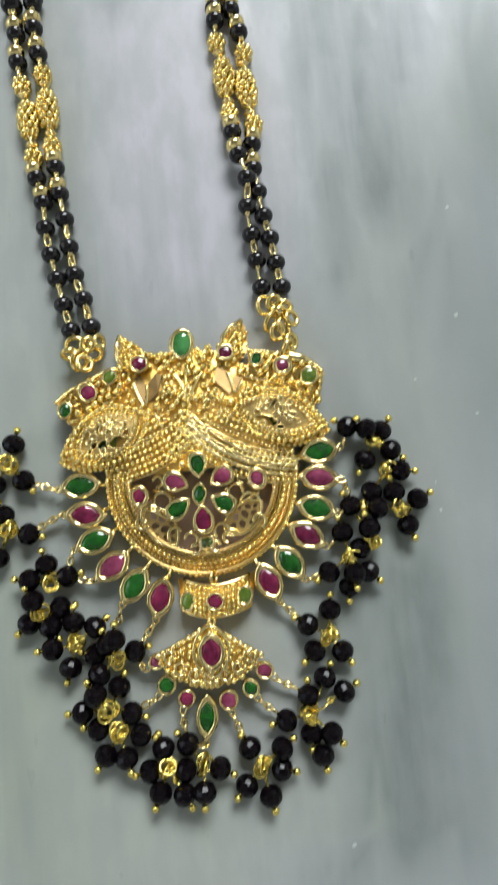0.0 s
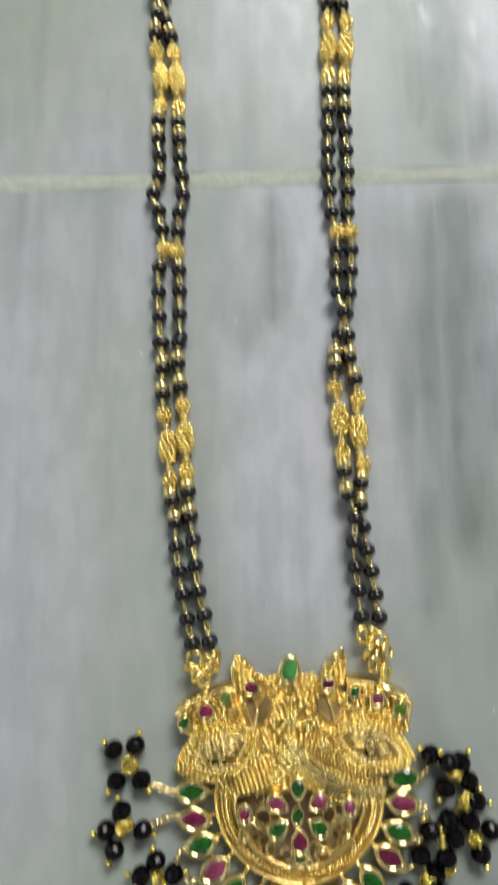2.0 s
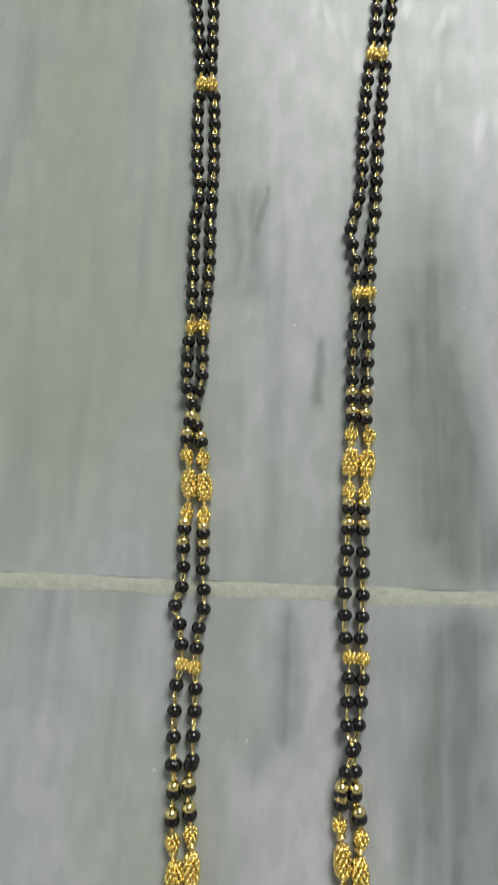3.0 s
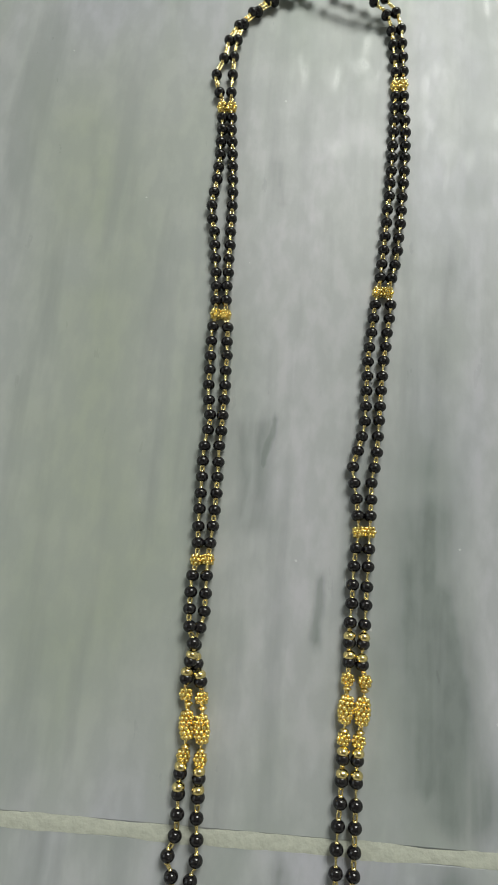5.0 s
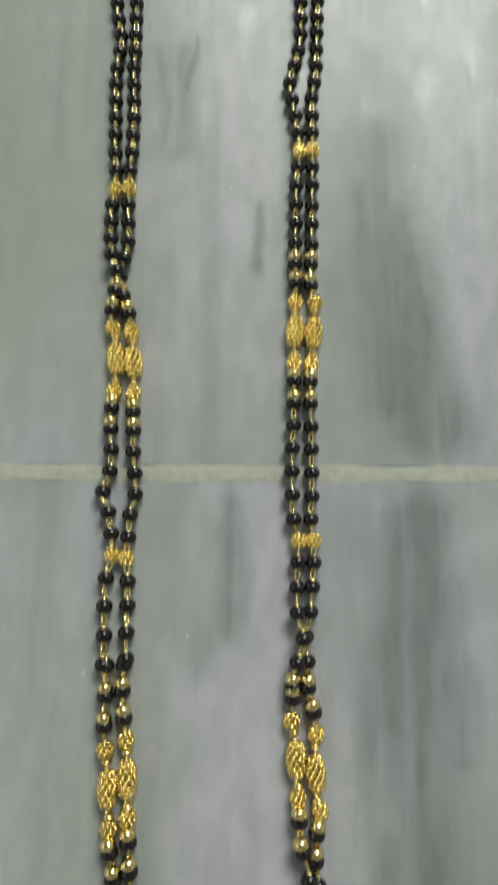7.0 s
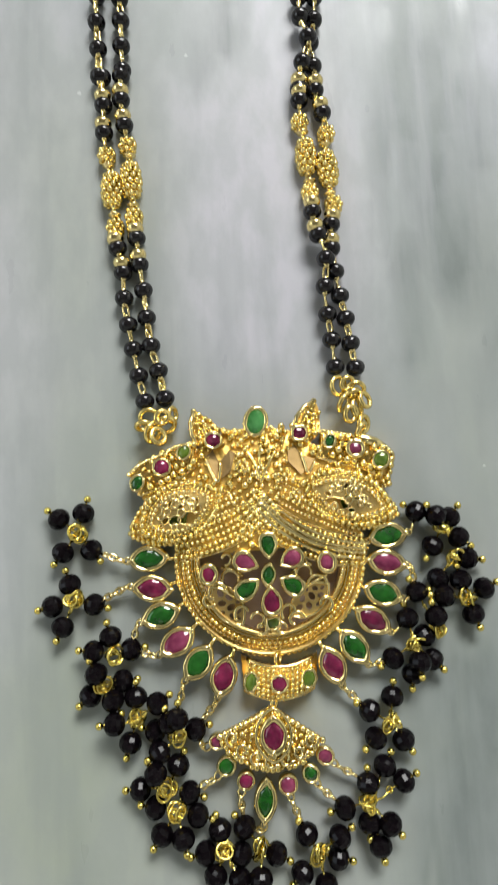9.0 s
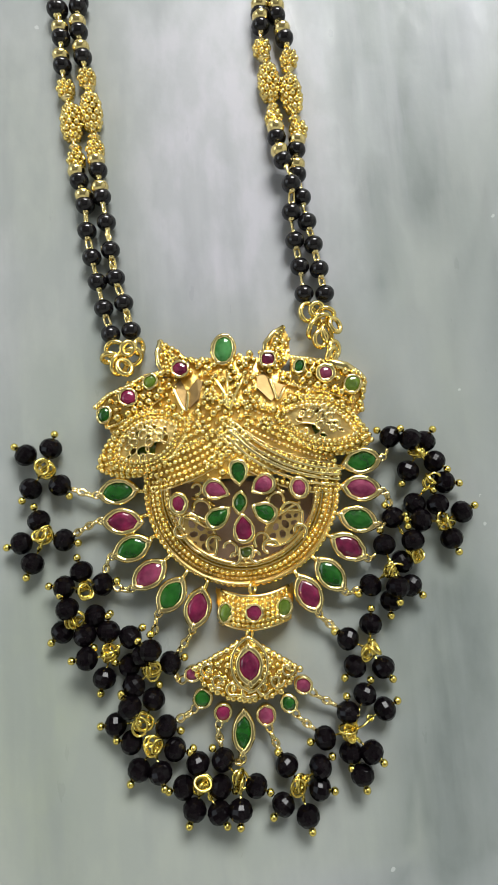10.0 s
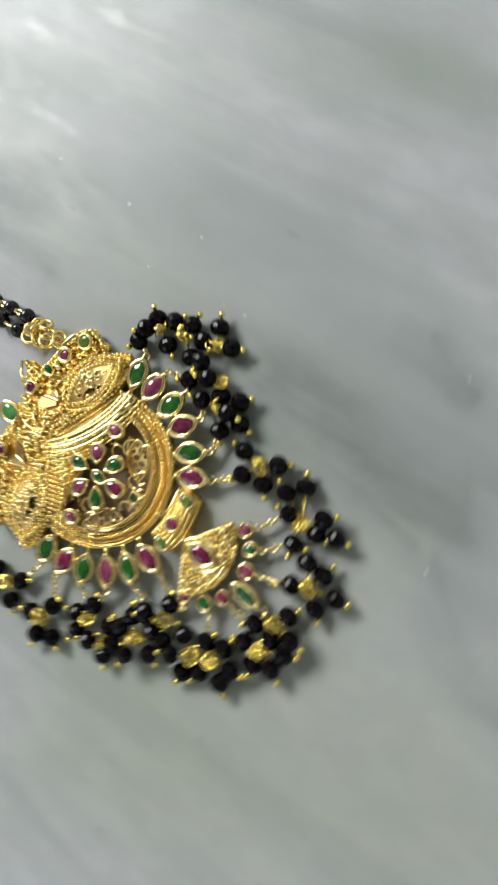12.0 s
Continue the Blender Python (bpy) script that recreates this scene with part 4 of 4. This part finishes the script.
# stones on the upper body
for shape, x, y, a, b, turn, mat, up in (
        ("oval", 0.1, 30.0, 3.1, 2.4, 82, GREEN_PALE, 1.3), ("oval", -7.6, 26.2, 1.75, 1.7, 0, RUBY, 1.9),
        ("oval", -12.9, 23.9, 1.7, 1.45, 60, OLIVE, 2.3), ("oval", -16.8, 21.1, 1.85, 1.8, 0, RUBY, 2.5),
        ("oval", -21.3, 18.2, 1.8, 1.5, 70, GREEN, 1.9), ("square", 8.1, 27.9, 1.6, 1.55, 5, RUBY, 2.2),
        ("oval", 13.7, 26.6, 1.6, 1.3, 70, GREEN, 2.2), ("oval", 18.5, 25.4, 1.95, 1.9, 0, PINK, 2.6),
        ("oval", 23.4, 23.5, 2.0, 1.8, 60, OLIVE, 2.0)):
    setting(pendant, shape, x, y, dome(x, y) + up, a, b, turn, mat)

# the flower in the open half moon
FX, FY = 3.1, 2.9
for shape, x, y, a, b, mat in (
        ("drop", 2.7, 7.5, 2.5, 1.85, GREEN), ("drop", 6.9, 5.3, 2.4, 2.0, PINK), ("drop", -1.2, 4.5, 2.5, 1.95, PINK),
        ("drop", -0.8, -0.1, 2.6, 1.95, GREEN), ("drop", 7.1, 0.7, 2.5, 1.95, GREEN), ("drop", 3.5, -2.1, 2.7, 2.0, RUBY),
        ("oval", -7.7, 2.2, 1.75, 1.7, RUBY), ("oval", 13.2, 4.8, 1.85, 1.75, PINK)):
    setting(pendant, shape, x, y, 6.5, a * 1.04, b * 1.22, math.degrees(math.atan2(FY - y, FX - x)), mat, 0, shape == "oval")
setting(pendant, "vesica", 2.9, 2.3, 5.9, 2.4, 1.45, 85, GREEN, 0, False)
setting(pendant, "square", 4.0, -6.3, 4.4, 1.5, 1.3, 5, OLIVE, 0, False)


def curl(x, y, z, r0, r1, a0, a1, wire=0.26):
    n = 22
    return tube([(x + (r0 + (r1 - r0) * i / n) * math.cos(radians(a0 + (a1 - a0) * i / n)),
                  y + (r0 + (r1 - r0) * i / n) * math.sin(radians(a0 + (a1 - a0) * i / n)), z) for i in range(n + 1)], wire)


for x, y, r0, r1, a0, a1 in (
        (-4.1, 1.3, 1.2, 1.9, 200, -60), (-6.2, -1.2, 1.3, 1.9, 250, 0), (-1.4, -4.6, 0.8, 1.7, 20, 230), (9.5, 2.7, 1.1, 1.6, -20, 230),
        (12.3, 0.6, 1.2, 2.4, 20, 190), (8.0, -5.6, 0.8, 1.7, 260, 10), (0.9, -5.6, 0.8, 1.6, 180, -60), (6.9, -4.2, 0.9, 1.7, 0, 230),
        (-1.0, 7.6, 0.8, 1.1, 0, 330), (6.5, 8.3, 0.8, 1.1, 180, -150),
        (-7.6, -2.4, 0.7, 1.4, 90, 330), (13.2, -2.6, 0.7, 1.5, 200, -60), (5.6, -6.9, 0.6, 1.2, 0, 300), (1.9, -7.2, 0.6, 1.2, 180, -120), (10.6, 5.4, 0.6, 1.2, 0, 280), (-4.8, 4.9, 0.6, 1.2, 180, -100)):
    part("scroll", curl(x, y, 4.5, r0, r1, a0, a1, 0.36), GOLD_PALE, pendant)
for a, b in (((-9.0, 0.4), (-2.6, -2.2)), ((3.4, -5.6), (3.6, -8.0)), ((8.6, -0.6), (13.6, 2.4)), ((-1.6, 1.8), (-5.6, 3.2)), ((6.9, 2.2), (9.0, 4.4))):
    part("filigree_wire", tube([(*a, 4.3), ((a[0] + b[0]) / 2 + 0.4, (a[1] + b[1]) / 2 + 0.4, 4.5), (*b, 4.3)], 0.34), GOLD_PALE, pendant)

# two pierced leaf plates low in the half moon
def leaf_plate(cx, cy, a, b, turn, cuts):
    q = (cx, cy, a, b, turn)
    holes = [(*local(q, u, v), r, r * 0.72, turn + 30 * i) for i, (u, v, r) in enumerate(cuts)]
    part("filigree_leaf", plate(lambda x, y: vesica(x, y, *q) and not any(ellipse(x, y, *h) for h in holes), lambda x, y: 3.9 + 0.1 * math.sin(x * 1.3), cx - 5, cx + 5, cy - 5, cy + 5, 0.14, 0.4),
         GOLD_MATT, pendant, "pierced gold leaf in the half moon", smooth=False)
    part("filigree_rim", tube([(x, y, 4.05) for x, y in outline("vesica", *q, 36)], 0.3, 6, True), GOLD_PALE, pendant)


LEAF_CUTS = ((-2.4, 0.0, 0.75), (-0.9, 0.9, 0.7), (-0.8, -0.8, 0.75), (0.7, 0.2, 0.8), (2.0, 0.9, 0.6), (2.1, -0.7, 0.65), (3.1, 0.1, 0.45), (0.6, -1.6, 0.45), (0.7, 1.7, 0.45))
leaf_plate(-4.2, -3.3, 4.4, 2.5, -52, LEAF_CUTS)
leaf_plate(10.5, -2.1, 4.4, 2.5, 40, LEAF_CUTS)

# ---- bar and fan below the disc ----
BX, BY = 5.4, -16.6
hanging_bar = part("hanging_bar", plate(lambda x, y: abs(x - BX) < 6.2 - 0.12 * (y - BY + 3) * -1 and abs(y - BY - 0.035 * (x - BX) ** 2 + 0.4 - 0.06 * (x - BX)) < 2.9,
                                        lambda x, y: 4.4 - 0.05 * (x - BX) ** 2 - 0.09 * (y - BY) ** 2, BX - 8, BX + 8, BY - 5, BY + 6, 0.2, 2.2),
                   GOLD_RECESS_SHADE, necklace, "curved gold bar set with three small stones", smooth=False)


def bar_z(x, y):
    return 4.4 - 0.05 * (x - BX) ** 2 - 0.09 * (y - BY) ** 2


pts = [(BX + u, BY + v + 0.035 * u * u + 0.06 * u) for v in (2.0, 1.2, 0.4, -0.5, -1.4, -2.3) for u in [0.85 * k - 5.5 for k in range(14)]]
granules("granulation", [(x, y, bar_z(x, y) + 0.3) for x, y in pts], 0.47, hanging_bar, GOLD, wobble=0.25)
for v, w in ((2.6, 0.36), (-3.0, 0.3)):
    part("bar_edge", tube([(BX + u, BY + v + 0.035 * u * u + 0.06 * u, bar_z(BX + u, BY + v) + 0.15) for u in [k - 6 for k in range(13)]], w), GOLD_PALE, hanging_bar)
for x, y, a, b, mat in ((5.2, -16.6, 1.75, 1.7, RUBY), (0.2, -16.7, 2.0, 1.45, OLIVE), (10.5, -15.9, 1.9, 1.6, OLIVE)):
    setting(hanging_bar, "oval", x, y, bar_z(x, y) + 0.55, a, b, 80, mat)
part("bar_loop", joined([ring(*(5.0, -12.6), 3.2, 1.0, 0.35, 60, 90), ring(*(4.4, -20.5), 3.0, 1.0, 0.35, 60, 90)]), GOLD, hanging_bar)

QX, QY = 4.0, -20.9


def in_fan(x, y):
    a, r = math.degrees(math.atan2(y - QY, x - QX)), math.hypot(x - QX, y - QY)
    return -150 < a < -32 and r < 10.5


def fan_z(x, y):
    r = math.hypot(x - QX, y - QY - 3)
    return 4.3 - 0.012 * (x - QX) ** 2 - 0.02 * (y - QY + 5) ** 2


fan = part("fan_pendant", plate(in_fan, fan_z, QX - 12, QX + 12, QY - 13, QY + 1, 0.2, 1.8), GOLD_RECESS_SHADE, necklace,
           "small fan-shaped gold drop fringed with stones", smooth=False)
pts = []
for r in [0.95 * k for k in range(1, 12)]:
    n = max(2, int(r * 2.13 / 0.95))
    pts += [(QX + r * math.cos(radians(-150 + 118 * i / n)), QY + r * math.sin(radians(-150 + 118 * i / n))) for i in range(n + 1)]
granules("granulation", [(x + rnd.uniform(-.2, .2), y + rnd.uniform(-.2, .2), fan_z(x, y) + 0.4) for x, y in pts if not ellipse(x, y, QX + 0.4, QY - 5, 2.2, 3.3, 0)],
         0.52, fan, GOLD, wobble=0.4)
for a in (-151, -31):
    pts = [(QX + r * math.cos(radians(a)), QY + r * math.sin(radians(a))) for r in [k * 1.05 for k in range(0, 11)]]
    granules("beaded_edge", [(x, y, fan_z(x, y) + 0.5) for x, y in pts], 0.6, fan, GOLD_PALE)
part("polished_edge", tube([(QX + 0.6 + 0.86 * k * 0.9, QY + 0.1 - 0.5 * k * 0.9 - 0.7, 4.5 - 0.03 * k * k / 2) for k in range(9)], 0.45), GOLD_PALE, fan)
for k in range(7):
    a = -143 + 17.6 * k
    x, y = QX + 8.6 * math.cos(radians(a)), QY + 8.6 * math.sin(radians(a))
    part("scroll", curl(x, y, fan_z(x, y) + 0.8, 0.3, 1.3, a, a + 420, 0.3), GOLD_PALE, fan)
setting(fan, "vesica", 4.3, -25.3, 5.1, 3.7, 2.5, 93, RUBY)
part("stone_frame", tube([(x, y, 5.0) for x, y in outline("vesica", 4.3, -25.2, 4.5, 3.1, 93, 28)], 0.34, 6, True), GOLD_PALE, fan)
for shape, x, y, a, b, turn, mat in (
        ("oval", -5.5, -27.1, 1.65, 1.5, 20, PINK), ("oval", -3.8, -31.2, 1.9, 1.75, 50, GREEN), ("oval", -0.3, -33.6, 1.75, 1.65, 60, RUBY),
        ("vesica", 3.2, -36.9, 4.0, 2.1, 88, GREEN), ("oval", 7.1, -34.1, 1.9, 1.8, 100, PINK), ("oval", 11.1, -32.2, 1.75, 1.6, 130, GREEN),
        ("oval", 13.6, -29.2, 1.75, 1.65, 150, PINK)):
    setting(fan, shape, x, y, 3.0, a, b, turn, mat, 0, shape == "vesica")
    d = Vector((x - QX, y - QY)).normalized()
    e = a + 0.5
    tips.append((fan, x + d.x * (e + 0.7), y + d.y * (e + 0.7)))
    part("tip_link", ring(x + d.x * e, y + d.y * e, 2.3, 0.6, 0.22, 25, math.degrees(math.atan2(d.y, d.x)), 1.3, 12), GOLD_PALE, fan)

# ---- jump rings that join the strands to the pendant ----
for x, y, z, r, tilt, turn in ((-19.9, 30.7, 2.4, 1.5, 20, 0), (-19.0, 27.8, 3.0, 1.6, 50, 70), (-16.7, 29.3, 2.6, 1.5, 30, 30), (-15.6, 31.3, 2.2, 1.2, 60, 90),
                               (15.8, 37.6, 2.4, 1.5, 25, 90), (16.9, 34.3, 3.0, 1.6, 60, 60), (19.1, 37.0, 2.4, 1.4, 30, 0), (19.2, 33.2, 3.2, 1.6, 50, 100),
                               (20.4, 30.2, 3.4, 1.3, 40, 80), (18.2, 35.9, 3.6, 1.2, 70, 20),
                               (-17.8, 27.0, 4.2, 1.3, 30, 120), (-20.7, 28.9, 3.4, 1.2, 60, 10), (-17.4, 30.6, 3.6, 1.1, 20, 60),
                               (17.4, 38.0, 3.0, 1.1, 20, 40), (20.7, 34.8, 3.4, 1.2, 35, 110), (17.9, 32.0, 4.2, 1.3, 30, 70), (19.7, 28.9, 4.6, 1.2, 60, 60)):
    part("jump_ring", ring(x, y, z, r, 0.5, tilt, turn, 1.15), GOLD, necklace)

# ---- black drops in clusters along the lower edge ----
JET_R = 2.08
facet_v, facet_f = sphere(JET_R, 12, 8, 1, 1, 0.92)
faceted_bead = mesh_of("faceted_bead", (facet_v, facet_f), JET, False)
head_pin = mesh_of("head_pin", joined([at(sphere(0.7, 12, 8), 0, 0, JET_R + 0.55), tube([(0, 0, -JET_R - 1.0), (0, 0, JET_R + 0.4)], 0.16),
                                       ring(0, 0, -JET_R - 0.9, 0.55, 0.17, 90)]), GOLD_PIN)
resting = []


def bead_height(x, y):
    z = JET_R
    for a, b, c in resting:
        d2 = (x - a) ** 2 + (y - b) ** 2
        need = (2 * JET_R * 0.97) ** 2 - d2
        if need > 0 and math.sqrt(need) + c > z and c < 4.5:
            z = max(z, c + math.sqrt(need) * (0.9 if d2 < 9 else 0.6))
    return min(z, 5.6)


def drop_cluster(rx, ry, beads):
    """Faceted beads on head pins round one bundle of gold rings."""
    body = part("bead_drop", ring(rx, ry, 2.3, 1.3, 0.27, 20, random.uniform(0, 180), 1.2, 18), GOLD_PIN, necklace,
                "faceted black beads hung on a gold ring")
    for k in range(3):
        part("small_ring", ring(rx + random.uniform(-.7, .7), ry + random.uniform(-.7, .7), 2.6 + 0.5 * k, random.uniform(0.9, 1.3), 0.24,
                                random.uniform(10, 75), random.uniform(0, 180), 1.2, 16), GOLD_PIN, body)
    spots = []
    for x, y in beads:
        z = bead_height(x, y)
        resting.append((x, y, z))
        spots.append((x, y, z))
        d = Vector((x - rx, y - ry, 0))
        e = Vector((x, y, z)) - d.normalized() * (JET_R + 0.2)
        part("pin_wire", tube([e, e.lerp(Vector((rx, ry, 2.4)), 0.5) + Vector((0.2, -0.2, 0.5)), (rx, ry, 2.4)], 0.18), GOLD_PIN, body)
    for x, y, z in spots:
        turn = facing((x - rx, y - ry, 0.15 + random.uniform(-0.3, 0.3))) @ pose(0, 0, 0, 0, 0, random.uniform(0, 40))
        placed("faceted_bead", faceted_bead, body, x, y, z, turn)
        placed("head_pin", head_pin, body, x, y, z, turn)


drop_cluster(-32.3, 8.8, ((-35.9, 11.3), (-31.4, 12.5), (-34.8, 5.2), (-29.6, 5.8),))
drop_cluster(-32.1, -3.3, ((-33.2, -0.5), (-36.2, -4.5), (-28.6, -4.0), (-34.1, -8.1),))
drop_cluster(-24.5, -12.5, ((-25.4, -9.6), (-28.2, -12.2), (-21.6, -11.8),))
drop_cluster(-26.2, -17.8, ((-27.3, -15.8), (-22.8, -17.3), (-28.5, -20.0), (-24.2, -20.4),))
drop_cluster(-20.0, -23.6, ((-20.2, -19.8), (-16.3, -20.7), (-23.6, -24.1), (-21.0, -27.9),))
drop_cluster(-12.7, -26.6, ((-16.6, -25.8), (-13.9, -23.6), (-12.6, -22.6), (-9.5, -25.4), (-15.6, -28.9),))
drop_cluster(-13.9, -35.2, ((-12.4, -31.5), (-16.0, -32.0), (-18.9, -35.7), (-10.2, -36.1),))
drop_cluster(-12.2, -39.1, ((-16.1, -38.6), (-8.6, -39.8), (-14.8, -43.2), (-11.0, -43.4),))
drop_cluster(-3.7, -45.3, ((-7.1, -46.1), (-4.7, -42.2), (-0.8, -46.1), (-5.2, -49.5), (-1.0, -49.8),))
drop_cluster(2.6, -44.9, ((-0.4, -41.7), (2.6, -49.1), (5.3, -46.0),))
drop_cluster(12.7, -45.7, ((10.6, -42.7), (9.9, -49.1), (14.1, -51.0), (16.2, -46.5), (16.3, -42.7),))
drop_cluster(21.6, -37.2, ((17.3, -38.3), (21.7, -40.7), (25.1, -40.3), (23.5, -44.2), (24.4, -31.1), (27.8, -33.6), (21.4, -34.1),))
drop_cluster(25.5, -23.7, ((25.8, -19.2), (21.7, -21.7), (27.8, -26.6), (22.8, -26.4),))
drop_cluster(35.5, 11.5, ((30.4, 14.1), (36.7, 13.2), (33.7, 13.4), (38.4, 9.5), (33.5, 7.8),))
drop_cluster(37.5, 5.9, ((40.0, 5.7), (34.4, 1.9),))
drop_cluster(39.5, -1.4, ((38.6, 1.7), (42.9, 0.3), (40.9, -4.4), (35.1, -1.1),))
drop_cluster(34.0, -6.6, ((30.4, -0.6), (33.3, -4.6),))
drop_cluster(29.9, -9.8, ((28.7, -5.4), (31.8, -8.4), (33.2, -12.6), (26.0, -12.5), (29.6, -15.2), (30.2, -12.5),))


# fine links from the tips of the stones to the nearest drop
for owner, x, y in tips:
    bx, by, _ = min(resting, key=lambda q: math.hypot(q[0] - x, q[1] - y))
    gap = math.hypot(bx - x, by - y) - JET_R
    d = Vector((bx - x, by - y)).normalized()
    turn = math.degrees(math.atan2(d.y, d.x))
    n = max(1, min(5, round(gap / 1.25)))
    for k in range(n):
        e = (k + 0.5) * max(gap, 1.2) / n
        part("tip_link", ring(x + d.x * e, y + d.y * e, 2.3 - 0.2 * k, 0.52, 0.29, (70, 20)[k % 2], turn, 1.4, 12), GOLD_PALE, owner)
